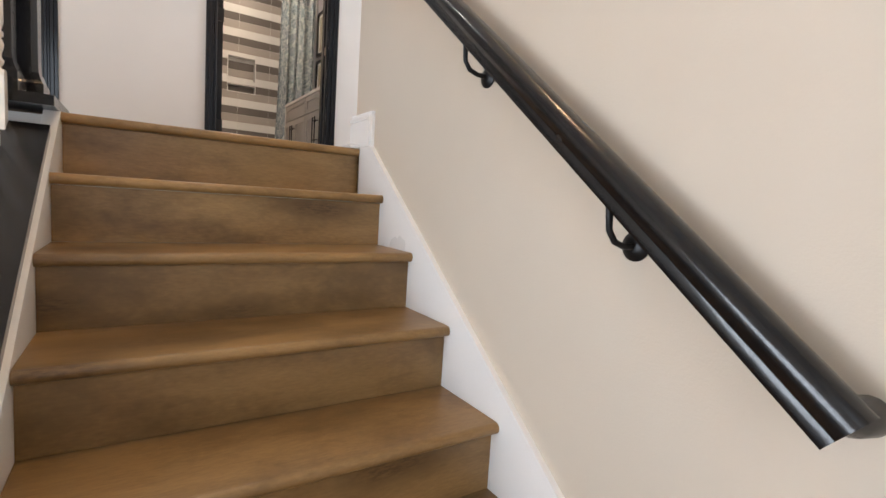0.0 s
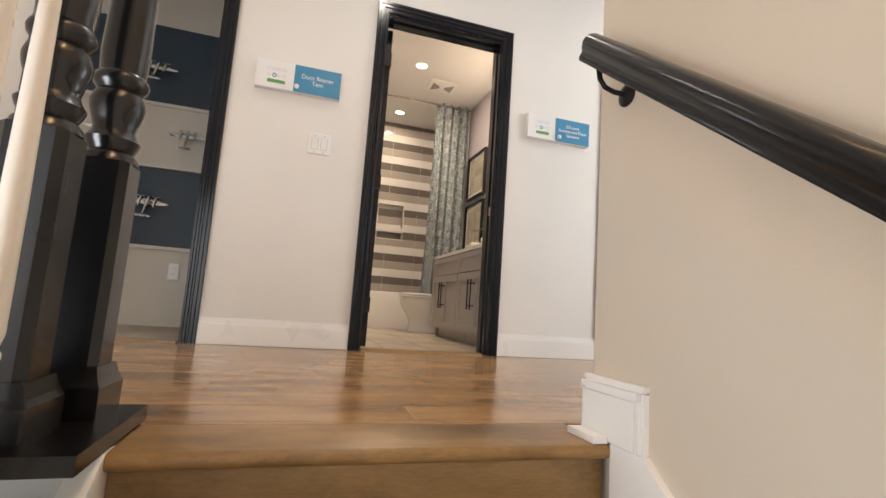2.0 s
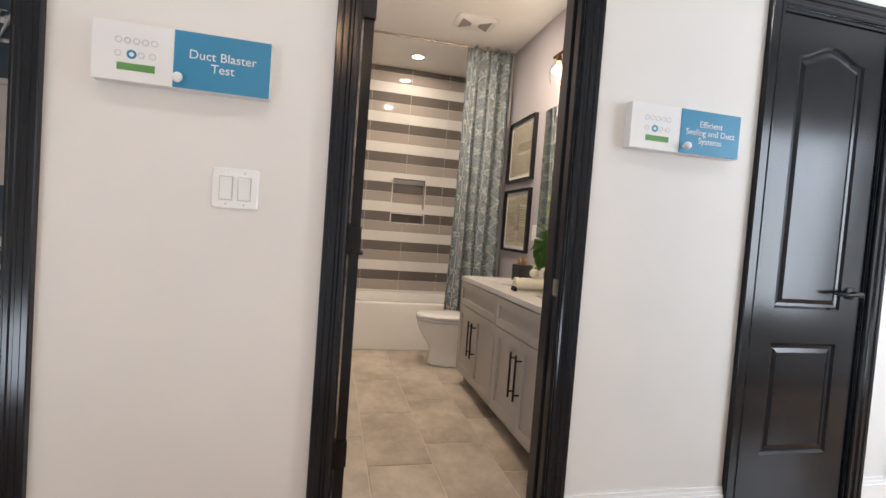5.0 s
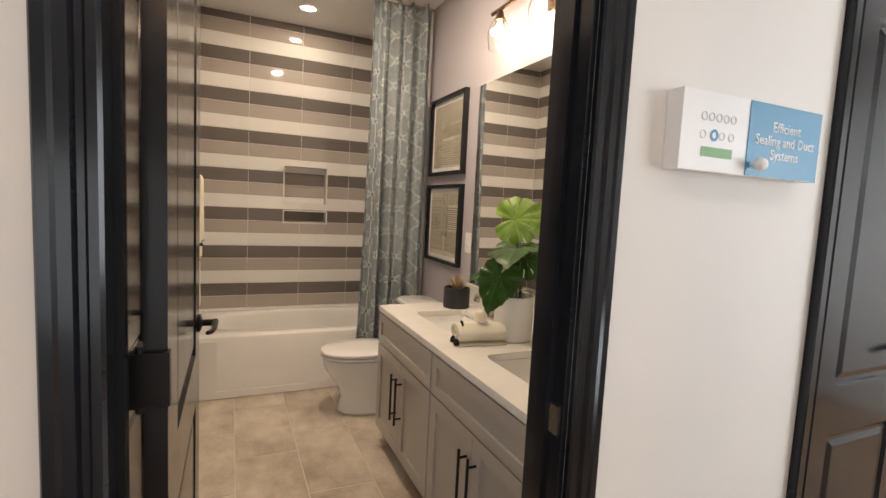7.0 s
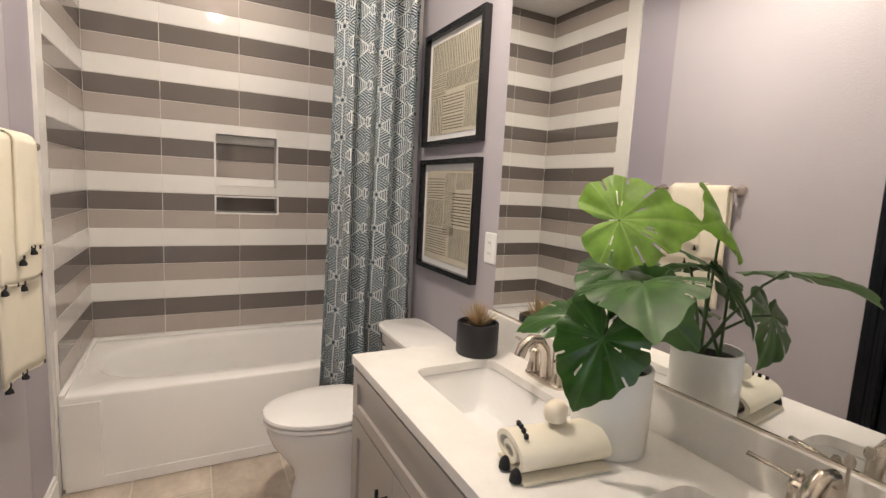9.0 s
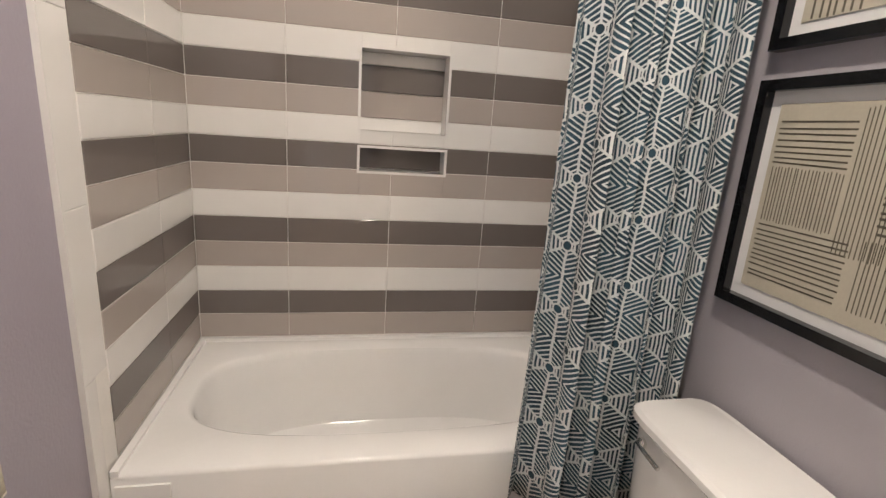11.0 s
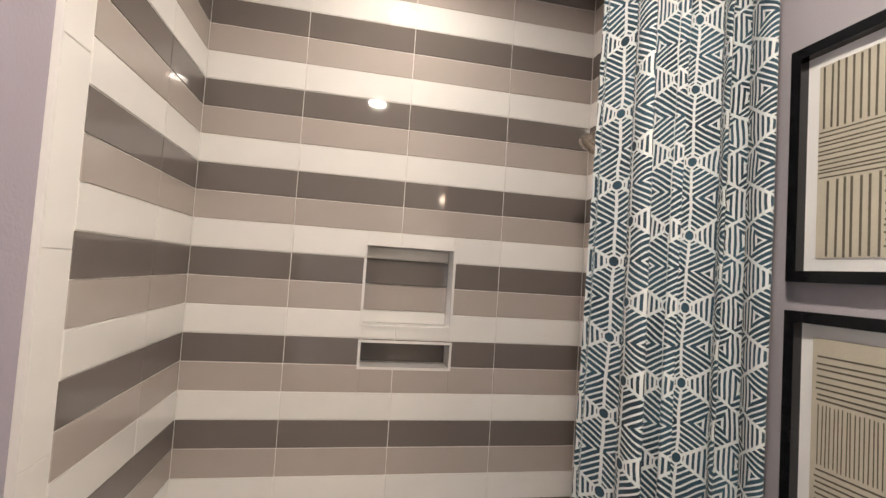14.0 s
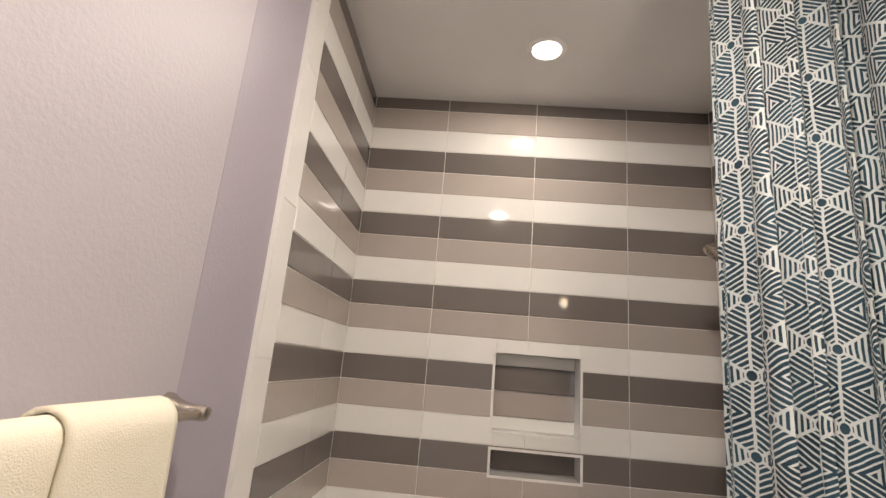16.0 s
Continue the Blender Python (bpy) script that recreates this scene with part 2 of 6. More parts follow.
WALL_HALL = painted_wall("hall_paint", (0.76, 0.74, 0.71))
# White hall paint with the stair lamp's warm, dimmer tone put into the colour.
WALL_STAIR = painted_wall("stair_lamplit_paint", (0.64, 0.555, 0.452))
WALL_BATH = painted_wall("bath_paint", (0.45, 0.425, 0.462), 0.40, 120, 0.9)
# Bath paint darkened in colour, standing for shade on one strip of wall.
WALL_BATH_SHADED = painted_wall("bath_paint_shaded", (0.365, 0.335, 0.395), 0.36, 120, 0.9)
WALL_BOY = painted_wall("boys_room_paint", (0.62, 0.58, 0.52))
NAVY_PAINT = painted_wall("navy_paint", (0.022, 0.040, 0.062), 0.45)
WALL_BED = painted_wall("bedroom_paint", (0.78, 0.79, 0.80))
CEIL = painted_wall("ceiling_paint", (0.80, 0.79, 0.78), 0.8)
TRIM = surface("white_trim_enamel", (0.86, 0.85, 0.83), 0.28, vary=0.012, scale=2.5, relief=0.02, rough_vary=0.03)
CREAM = surface("cream_enamel", (0.78, 0.72, 0.64), 0.3, vary=0.03, relief=0.04)
CHARCOAL = surface("charcoal_enamel", (0.009, 0.011, 0.015), 0.17, vary=0.12, relief=0.03, rough_vary=0.04)
CHARCOAL.node_tree.nodes["Principled BSDF"].inputs["Specular IOR Level"].default_value = 0.36
BLACK_GLOSS = surface("black_lacquer", (0.006, 0.006, 0.007), 0.24, vary=0.15, relief=0.04, coat=0.15)
BLACK_METAL = surface("black_metal", (0.015, 0.015, 0.016), 0.38, metal=0.6, vary=0.15)
BRONZE = surface("bronze", (0.16, 0.10, 0.06), 0.32, metal=1.0, vary=0.15)
NICKEL = surface("brushed_nickel", (0.60, 0.54, 0.47), 0.25, metal=1.0, vary=0.05, relief=0.02)
CHROME = surface("polished_chrome", (0.80, 0.79, 0.77), 0.10, metal=1.0, vary=0.04, relief=0.02)
WOOD_X = wood("stained_maple", (0.39, 0.235, 0.092), (0.195, 0.108, 0.040), "x")
WOOD_FLOOR = wood("stained_maple_floor", (0.54, 0.325, 0.155), (0.34, 0.185, 0.082), "x", rough=0.18)
PORCELAIN = surface("white_porcelain", (0.84, 0.83, 0.82), 0.07, vary=0.02, relief=0.0, rough_vary=0.02)
ACRYLIC = surface("white_tub_acrylic", (0.83, 0.82, 0.81), 0.11, vary=0.02, relief=0.0, rough_vary=0.03)
QUARTZ = surface("white_quartz", (0.82, 0.80, 0.77), 0.13, vary=0.05, scale=9, relief=0.0, rough_vary=0.03)
CABINET = surface("greige_cabinet_paint", (0.43, 0.40, 0.37), 0.36, vary=0.04, relief=0.04)
TILE_WHITE = ceramic("white_tile", (0.80, 0.785, 0.765))
TILE_TAUPE = ceramic("taupe_tile", (0.43, 0.385, 0.355))
TILE_DARK = ceramic("grey_brown_tile", (0.165, 0.145, 0.135))
GROUT = surface("white_grout", (0.78, 0.76, 0.73), 0.85, vary=0.06)
FLOOR_GROUT = surface("floor_grout", (0.66, 0.61, 0.54), 0.9, vary=0.06)
FLOOR_TILE = stone_tile("cloudy_porcelain")
CURTAIN = curtain_cloth()
MIRROR = surface("mirror_silver", (0.90, 0.91, 0.90), 0.015, metal=1.0, vary=0.0, relief=0.0, rough_vary=0.0)
TOWEL = surface("cream_towel_cotton", (0.80, 0.75, 0.62), 0.95, vary=0.06, grain=420, relief=0.9)
TASSEL = surface("black_yarn", (0.012, 0.012, 0.014), 0.9, vary=0.2, relief=0.6)
CARPET = surface("beige_carpet", (0.42, 0.36, 0.29), 1.0, vary=0.14, scale=3, grain=260, relief=1.0)
PLASTIC = surface("white_plastic", (0.80, 0.80, 0.79), 0.3, vary=0.02, relief=0.0)
PAPER = surface("cream_art_paper", (0.50, 0.465, 0.375), 0.85, vary=0.07, scale=14, relief=0.4)
INK = surface("dark_ink", (0.10, 0.088, 0.065), 0.8, vary=0.3)
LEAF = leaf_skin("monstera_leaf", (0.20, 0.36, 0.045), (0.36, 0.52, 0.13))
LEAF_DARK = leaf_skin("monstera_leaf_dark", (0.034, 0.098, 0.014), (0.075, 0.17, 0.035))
STEM = surface("plant_stem", (0.05, 0.10, 0.025), 0.5, vary=0.2)
SOIL = surface("potting_soil", (0.015, 0.012, 0.01), 1.0, vary=0.4, relief=1.0)
POT_WHITE = surface("matt_white_ceramic", (0.76, 0.75, 0.72), 0.45, vary=0.03)
POT_BLACK = surface("matt_black_ceramic", (0.014, 0.014, 0.017), 0.45, vary=0.15)
STRAW = surface("gold_brown_succulent", (0.42, 0.31, 0.17), 0.38, vary=0.3, scale=40)
SIGN_WHITE = surface("sign_white", (0.80, 0.80, 0.80), 0.4, vary=0.02, relief=0.0)
SIGN_BLUE = surface("sign_blue", (0.035, 0.235, 0.42), 0.4, vary=0.04, relief=0.0)
SIGN_GREEN = surface("sign_green", (0.12, 0.30, 0.09), 0.4, vary=0.04, relief=0.0)
SIGN_GREY = surface("sign_grey", (0.52, 0.55, 0.55), 0.4, vary=0.04, relief=0.0)
LENS = glow("lamp_lens", (1.0, 0.90, 0.76), 9)
BULB = glow("warm_bulb", (1.0, 0.72, 0.42), 22)
GLASS = clear_glass("clear_glass")

# ---- mesh helpers ----
def thing(name, at, label, category, group="", kind=""):
    e = new(name)
    e.empty_display_size = 0.05
    e.location = at
    return tagged(e, label, category, group, kind)


def mesh_of(name, bm, material, smooth=False, bevel=0.0):
    if bevel:
        bmesh.ops.bevel(bm, geom=[e for e in bm.edges if e.calc_face_angle(0) > 0.6], offset=bevel, segments=2, affect="EDGES", clamp_overlap=True)
    bmesh.ops.recalc_face_normals(bm, faces=bm.faces)
    me = bpy.data.meshes.new(name)
    bm.to_mesh(me)
    bm.free()
    me.materials.append(material)
    if smooth:
        for p in me.polygons:
            p.use_smooth = True
        me.set_sharp_from_angle(angle=radians(38))
    return me


def part(name, bm, material, parent, label="", smooth=False, bevel=0.0):
    """One mesh, given in the world's metres, under a thing or a part."""
    ob = new(name, mesh_of(name, bm, material, smooth, bevel))
    ob.parent = parent
    if parent.type == "EMPTY":
        ob.matrix_parent_inverse = Matrix.Translation(-parent.location)
    if label:
        ob["label"] = label
    return ob


def solid(name, bm, material, label, category, kind="", smooth=False, bevel=0.0, group=""):
    return tagged(new(name, mesh_of(name, bm, material, smooth, bevel)), label, category, group, kind)


def B():
    return bmesh.new()


def box(bm, x0, x1, y0, y1, z0, z1, m=None):
    v = [bm.verts.new((x, y, z)) for x in (x0, x1) for y in (y0, y1) for z in (z0, z1)]
    for f in ((0, 1, 3, 2), (4, 6, 7, 5), (0, 4, 5, 1), (2, 3, 7, 6), (0, 2, 6, 4), (1, 5, 7, 3)):
        bm.faces.new([v[i] for i in f])
    if m is not None:
        bmesh.ops.transform(bm, matrix=m, verts=v)
    return bm


def boxes(*specs):
    bm = B()
    for s in specs:
        box(bm, *s)
    return bm


def prism(bm, poly, axis, a, b):
    """A polygon of (u, v) drawn out along an axis from a to b."""
    put = {"x": lambda u, v, w: (w, u, v), "y": lambda u, v, w: (u, w, v), "z": lambda u, v, w: (u, v, w)}[axis]
    lo, hi = [bm.verts.new(put(u, v, a)) for u, v in poly], [bm.verts.new(put(u, v, b)) for u, v in poly]
    bm.faces.new(lo)
    bm.faces.new(hi[::-1])
    n = len(poly)
    for i in range(n):
        bm.faces.new((lo[i], lo[(i + 1) % n], hi[(i + 1) % n], hi[i]))
    return bm


def lathe(bm, profile, at=(0, 0, 0), seg=24, m=None):
    """Turn (radius, height) pairs about the upright through at."""
    rings = []
    made = []
    for r, z in profile:
        ring = [bm.verts.new((at[0] + r * math.cos(2 * math.pi * i / seg), at[1] + r * math.sin(2 * math.pi * i / seg), at[2] + z)) for i in range(seg)]
        rings.append(ring)
        made += ring
    for p, q in zip(rings, rings[1:]):
        for i in range(seg):
            bm.faces.new((p[i], p[(i + 1) % seg], q[(i + 1) % seg], q[i]))
    bm.faces.new(rings[0][::-1])
    bm.faces.new(rings[-1])
    if m is not None:
        bmesh.ops.transform(bm, matrix=m, verts=made)
    return bm


def tube(bm, pts, radius, seg=10, squash=1.0):
    """A round bar along points; radius may be a list."""
    pts = [Vector(p) for p in pts]
    rad = radius if isinstance(radius, (list, tuple)) else [radius] * len(pts)
    rings, up = [], None
    for i, p in enumerate(pts):
        d = (pts[min(i + 1, len(pts) - 1)] - pts[max(i - 1, 0)]).normalized()
        if up is None:
            up = Vector((0, 0, 1)) if abs(d.z) < 0.9 else Vector((1, 0, 0))
        side = d.cross(up).normalized()
        up = side.cross(d).normalized()
        rings.append([bm.verts.new(p + rad[i] * (math.cos(a) * side + squash * math.sin(a) * up)) for a in (2 * math.pi * k / seg for k in range(seg))])
    for a, b in zip(rings, rings[1:]):
        for k in range(seg):
            bm.faces.new((a[k], a[(k + 1) % seg], b[(k + 1) % seg], b[k]))
    bm.faces.new(rings[0][::-1])
    bm.faces.new(rings[-1])
    return bm


def loft(bm, loops, cap_first=True, cap_last=True):
    rings = [[bm.verts.new(p) for p in lp] for lp in loops]
    n = len(rings[0])
    for a, b in zip(rings, rings[1:]):
        for k in range(n):
            bm.faces.new((a[k], a[(k + 1) % n], b[(k + 1) % n], b[k]))
    if cap_first:
        bm.faces.new(rings[0][::-1])
    if cap_last:
        bm.faces.new(rings[-1])
    return bm


def oval(cx, cy, rx, ry, z, n=48, power=2.0):
    out = []
    for i in range(n):
        a = 2 * math.pi * i / n
        c, s = math.cos(a), math.sin(a)
        out.append((cx + rx * math.copysign(abs(c) ** (2 / power), c), cy + ry * math.copysign(abs(s) ** (2 / power), s), z))
    return out

# ---- the large structure ----
XL, XR, YB = -0.022, 1.482, 3.372          # faces of the alcove's tiles
WL, WR = -0.036, 1.505                     # faces of the bathroom's side walls
CEILING, HALL_CEILING = 2.715, 2.74
RISE, RUN, Y1 = 0.1835, 0.243, -1.867       # stairs; the landing's nosing
LOW = -8 * RISE


def wall(name, bm, material, label):
    return solid(name, bm, material, label, "wall", "structure")


# hall wall, with the doorways of two bedrooms, a closet and the bathroom
OPEN = ((-1.665, -0.873, 2.07), (0.045, 0.82, 2.07), (1.67, 2.247, 2.07), (2.56, 3.355, 2.07))
bm = B()
edge = -4.0
for a, b, top in OPEN:
    box(bm, edge, a - 0.014, 0, 0.12, 0, HALL_CEILING)
    box(bm, a - 0.014, b, 0, 0.12, top, HALL_CEILING)
    edge = b
box(bm, edge, 6.0, 0, 0.12, 0, HALL_CEILING)
wall("wall_hall", bm, WALL_HALL, "white painted hall wall with four doorways")
wall("wall_stair", boxes((0.365, 0.49, -5.4, -1.775, LOW, HALL_CEILING)), WALL_STAIR, "painted wall beside the stairs, warm lamplight put into its cream colour")
wall("wall_hall_south", boxes((0.49, 2.9, -1.9, -1.775, 0, HALL_CEILING), (4.2, 4.5, -1.9, -1.775, 0, HALL_CEILING), (2.9, 4.2, -1.9, -1.775, 0, 0.6), (2.9, 4.2, -1.9, -1.775, 2.1, HALL_CEILING)), WALL_HALL, "off-white painted wall of the upper hall")
wall("wall_hall_east", boxes((4.5, 4.62, -1.9, 0, 0, HALL_CEILING)), WALL_HALL, "off-white painted end wall of the hall")
wall("wall_hall_west", boxes((-2.62, -2.5, -5.4, -3.85, LOW, HALL_CEILING), (-2.62, -2.5, -2.55, 0, LOW, HALL_CEILING), (-2.62, -2.5, -3.85, -2.55, LOW, -1.05), (-2.62, -2.5, -3.85, -2.55, 0.15, HALL_CEILING)), WALL_HALL, "off-white painted outer wall of the stairwell")
wall("wall_stair_back", boxes((-2.62, -2.2, -5.52, -5.4, LOW, HALL_CEILING), (-0.8, 0.49, -5.52, -5.4, LOW, HALL_CEILING), (-2.2, -0.8, -5.52, -5.4, LOW, -0.2), (-2.2, -0.8, -5.52, -5.4, 1.7, HALL_CEILING)), WALL_HALL, "off-white painted wall with the added unseen stair window")
wall("wall_under_landing", boxes((-2.5, -0.63, -1.42, -1.3, LOW, -0.02)), WALL_HALL, "off-white painted wall below the landing")
solid("ceiling_hall", boxes((-2.62, 4.62, -5.52, 0, HALL_CEILING, HALL_CEILING + 0.1)), CEIL, "white painted hall ceiling", "ceiling", "structure")
solid("floor_lower", boxes((-2.5, 0.365, -5.4, Y1 - 7 * RUN + 0.02, LOW - 0.05, LOW)), WOOD_FLOOR, "brown wooden floor at the foot of the stairs", "floor", "structure")
solid("floor_subfloor", boxes((-2.5, -0.63, -1.3, 0, -0.2, -0.012), (-0.63, 4.5, Y1 + 0.05, 0, -0.2, -0.012)), WOOD_X, "wooden boards below the hall floor", "floor", "structure")

# unseen stair window behind the walk, added to go with the hall's fill light
win = thing("window_stair", (-1.5, -5.46, -0.2), "added unseen white framed stair window with two panes", "window", kind="structure")
part("window_frame", boxes((-2.2, -0.8, -5.5, -5.42, -0.2, -0.14), (-2.2, -0.8, -5.5, -5.42, 1.64, 1.7), (-2.2, -2.14, -5.5, -5.42, -0.14, 1.64), (-0.86, -0.8, -5.5, -5.42, -0.14, 1.64), (-1.53, -1.47, -5.5, -5.42, -0.14, 1.64)), TRIM, win)

win = thing("window_hall", (3.55, -1.84, 0.6), "white framed hall window", "window", kind="structure")
part("window_frame", boxes((2.9, 4.2, -1.87, -1.80, 0.6, 0.66), (2.9, 4.2, -1.87, -1.80, 2.04, 2.1), (2.9, 2.96, -1.87, -1.80, 0.66, 2.04), (4.14, 4.2, -1.87, -1.80, 0.66, 2.04)), TRIM, win)
win = thing("window_stair_side", (-2.56, -3.2, -1.05), "white framed low stair window", "window", kind="structure")
part("window_frame", boxes((-2.59, -2.53, -3.85, -2.55, -1.05, -0.99), (-2.59, -2.53, -3.85, -2.55, 0.09, 0.15), (-2.59, -2.53, -3.85, -3.79, -0.99, 0.09), (-2.59, -2.53, -2.61, -2.55, -0.99, 0.09)), TRIM, win)

# bathroom shell
wall("wall_bath_left", boxes((WL - 0.12, WL, 0.12, 0.345, 0, CEILING), (WL - 0.12, WL, 0.345, 1.100, 2.045, CEILING), (WL - 0.12, WL, 1.100, YB + 0.018, 0, CEILING)), WALL_BATH, "lavender-grey painted bathroom wall with a towel bar")
wall("wall_bath_right", boxes((WR, WR + 0.12, 0.12, YB + 0.018, 0, CEILING)), WALL_BATH, "lavender-grey painted bathroom wall behind the vanity")
NB = YB + 0.10
NICHES = ((0.596, 0.932, 1.292, 1.592), (0.596, 0.936, 1.136, 1.226))
g = YB + 0.0022
bm = boxes((WL - 0.12, 0.585, g, g + 0.1, 0, CEILING), (0.947, WR + 0.12, g, g + 0.1, 0, CEILING), (0.585, 0.947, g, g + 0.1, 0, 1.126), (0.585, 0.947, g, g + 0.1, 1.236, 1.282), (0.585, 0.947, g, g + 0.1, 1.602, CEILING))
box(bm, 0.585, 0.947, g + 0.1, g + 0.12, 1.1, 1.63)
tiled_back = wall("wall_bath_back", bm, GROUT, "tiled back wall of the tub alcove")
tiled_left = wall("wall_alcove_left", boxes((WL, XL - 0.0022, 2.54, g, 0, CEILING)), GROUT, "tiled left side wall of the tub alcove")
tiled_right = wall("wall_alcove_right", boxes((XR + 0.0022, WR, 2.54, g, 0, CEILING)), GROUT, "tiled right side wall of the tub alcove")
solid("ceiling_bath", boxes((WL - 0.12, WR + 0.12, 0.12, YB + 0.12, CEILING, CEILING + 0.12)), CEIL, "white painted bathroom ceiling", "ceiling", "structure")
floor_bath = solid("floor_bath", boxes((WL, WR, 0.11, 2.70, -0.05, -0.003)), FLOOR_GROUT, "grey-beige tiled bathroom floor with pale grout", "floor", "structure")

solid("tile_edge_trim", boxes((WL + 0.0003, XL + 0.0006, 2.533, 2.5396, 0.004, CEILING)), TILE_WHITE, "white glazed edge trim beside the tub alcove", "tile trim", "structure", bevel=0.002)
# Thin sheet that paints a band of shade onto the wall beside the tile.
solid("shaded_strip", boxes((WL + 0.0002, WL + 0.0007, 2.268, 2.5325, 0.119, CEILING)), WALL_BATH_SHADED, "strip of bathroom wall beside the tile, shade painted in deeper lavender", "wall", "structure")

# closet box and the two bedrooms
wall("wall_closet", boxes((1.63, 2.38, 0.75, 0.85, 0, HALL_CEILING)), WALL_HALL, "plain wall at the back of the closet")
solid("floor_bedroom", boxes((2.38, 6.0, 0.0, 4.2, -0.05, 0.004)), CARPET, "pale beige bedroom carpet", "floor", "structure")
wall("wall_bedroom_west", boxes((2.38, 2.48, 0.12, 4.2, 0, HALL_CEILING)), WALL_BED, "pale painted bedroom wall")
wall("wall_bedroom_north", boxes((2.38, 6.1, 4.2, 4.3, 0, HALL_CEILING)), WALL_BED, "pale painted bedroom wall behind the bed")
wall("wall_bedroom_east", boxes((6.0, 6.1, 0.12, 1.4, 0, HALL_CEILING), (6.0, 6.1, 3.0, 4.2, 0, HALL_CEILING), (6.0, 6.1, 1.4, 3.0, 0, 0.7), (6.0, 6.1, 1.4, 3.0, 2.3, HALL_CEILING)), WALL_BED, "pale painted bedroom wall with a bright window")
solid("ceiling_bedroom", boxes((2.38, 6.1, 0.12, 4.3, HALL_CEILING, HALL_CEILING + 0.1)), CEIL, "white painted bedroom ceiling", "ceiling", "structure")
solid("floor_boys_room", boxes((-4.0, WL - 0.12, 0.06, 4.2, -0.05, 0.006)), CARPET, "beige carpet of the navy striped room", "floor", "structure")
wall("wall_boys_room_west", boxes((-4.1, -4.0, 0.12, 2.0, 0, HALL_CEILING), (-4.1, -4.0, 3.2, 4.2, 0, HALL_CEILING), (-4.1, -4.0, 2.0, 3.2, 0, 0.9), (-4.1, -4.0, 2.0, 3.2, 2.1, HALL_CEILING)), WALL_BOY, "plain wall of the navy striped room")
solid("ceiling_boys_room", boxes((-4.1, WL - 0.12, 0.12, 4.3, HALL_CEILING, HALL_CEILING + 0.1)), CEIL, "white painted ceiling of the navy striped room", "ceiling", "structure")


def striped_wall(name, x0, x1, y, label, side=False):
    """Wall with navy and off-white bands and a ledge at each change."""
    bands = ((0, 0.56, WALL_BOY), (0.56, 1.155, NAVY_PAINT), (1.155, 1.62, WALL_BOY), (1.62, 2.235, NAVY_PAINT), (2.235, HALL_CEILING, WALL_BOY))
    e = thing(name, ((x0 + x1) / 2, y, 0), label, "wall", kind="structure")
    for a, b, m in bands:
        part("band", boxes((x0, x1, y, y + 0.1, a, b)), m, e)
    for z in (0.56, 1.155, 1.62):
        part("ledge", boxes((x0, x1, y - 0.022, y - 0.001, z - 0.012, z + 0.012)), WALL_BOY, e, bevel=0.003)
    part("baseboard", boxes((x0, x1, y - 0.014, y - 0.001, 0.006, 0.12), (x0, x1, y - 0.009, y - 0.001, 0.12, 0.135)), WALL_BOY, e, bevel=0.002)
    return e


striped_wall("wall_striped_near", -2.045, WL - 0.13, 1.085, "navy and off-white striped wall with narrow ledges")
striped_wall("wall_striped_far", -4.0, -1.95, 4.1, "far navy and off-white striped bedroom wall")
wall("wall_boys_closet_side", boxes((-2.045, -1.945, 1.186, 4.1, 0, HALL_CEILING)), WALL_BOY, "plain side wall in the navy striped room")

# ---- stairs ----
stairs = thing("staircase", (-0.13, Y1, LOW), "stained maple stairs with rounded nosings and knotty risers", "stairs", kind="structure")
XA, XB = -0.600, 0.347
for k in range(8):
    y, z = Y1 - k * RUN, -k * RISE
    d = 0.19 if k == 0 else RUN + 0.03
    poly = [(y + d, z), (y + d, z - 0.03), (y + 0.012, z - 0.03)] + [(y + 0.012 + 0.015 * math.cos(a), z - 0.015 + 0.015 * math.sin(a)) for a in (math.pi * (1.5 - i / 8) for i in range(9))]
    part("tread", prism(B(), poly, "x", XA, XB), WOOD_X, stairs, smooth=True)
    part("riser", boxes((XA, XB, y + 0.026, y + 0.044, z - RISE + 0.001, z - 0.031)), WOOD_X, stairs)

SL = RISE / RUN


def sloped(bm, x0, x1, y0, y1, z0, low, high):
    """A board along the stairs' slope: z0 is its height at the landing's nosing."""
    f = lambda y, h: z0 + (y - Y1) * SL + h
    return prism(bm, [(y0, f(y0, low)), (y1, f(y1, low)), (y1, f(y1, high)), (y0, f(y0, high))], "x", x0, x1)


# right skirt with its bright cap, and the base moulding round the wall's end
solid("skirt_right", prism(B(), [(-1.868, -0.20), (-1.868, 0.004), (-1.968, 0.004), (-3.60, 0.004 - 1.632 * SL), (-3.60, LOW), (-3.50, LOW)], "x", 0.3475, 0.3648), TRIM, "white painted skirt board rising beside the stairs", "skirt board", "structure", bevel=0.004)
solid("skirt_left", prism(B(), [(-1.82, -0.19), (-1.82, 0.0), (Y1, 0.0), (-3.60, -1.733 * SL), (-3.60, LOW), (-3.50, LOW)], "x", -0.640, -0.6005), TRIM, "white painted stringer below the balustrade", "skirt board", "structure")
wall("wall_stringer", prism(B(), [(-1.425, LOW), (-1.425, -0.015), (Y1, -0.015), (-3.60, -0.015 - 1.733 * SL), (-3.60, LOW)], "x", -0.85, -0.6405), WALL_HALL, "white painted knee wall below the balustrade")


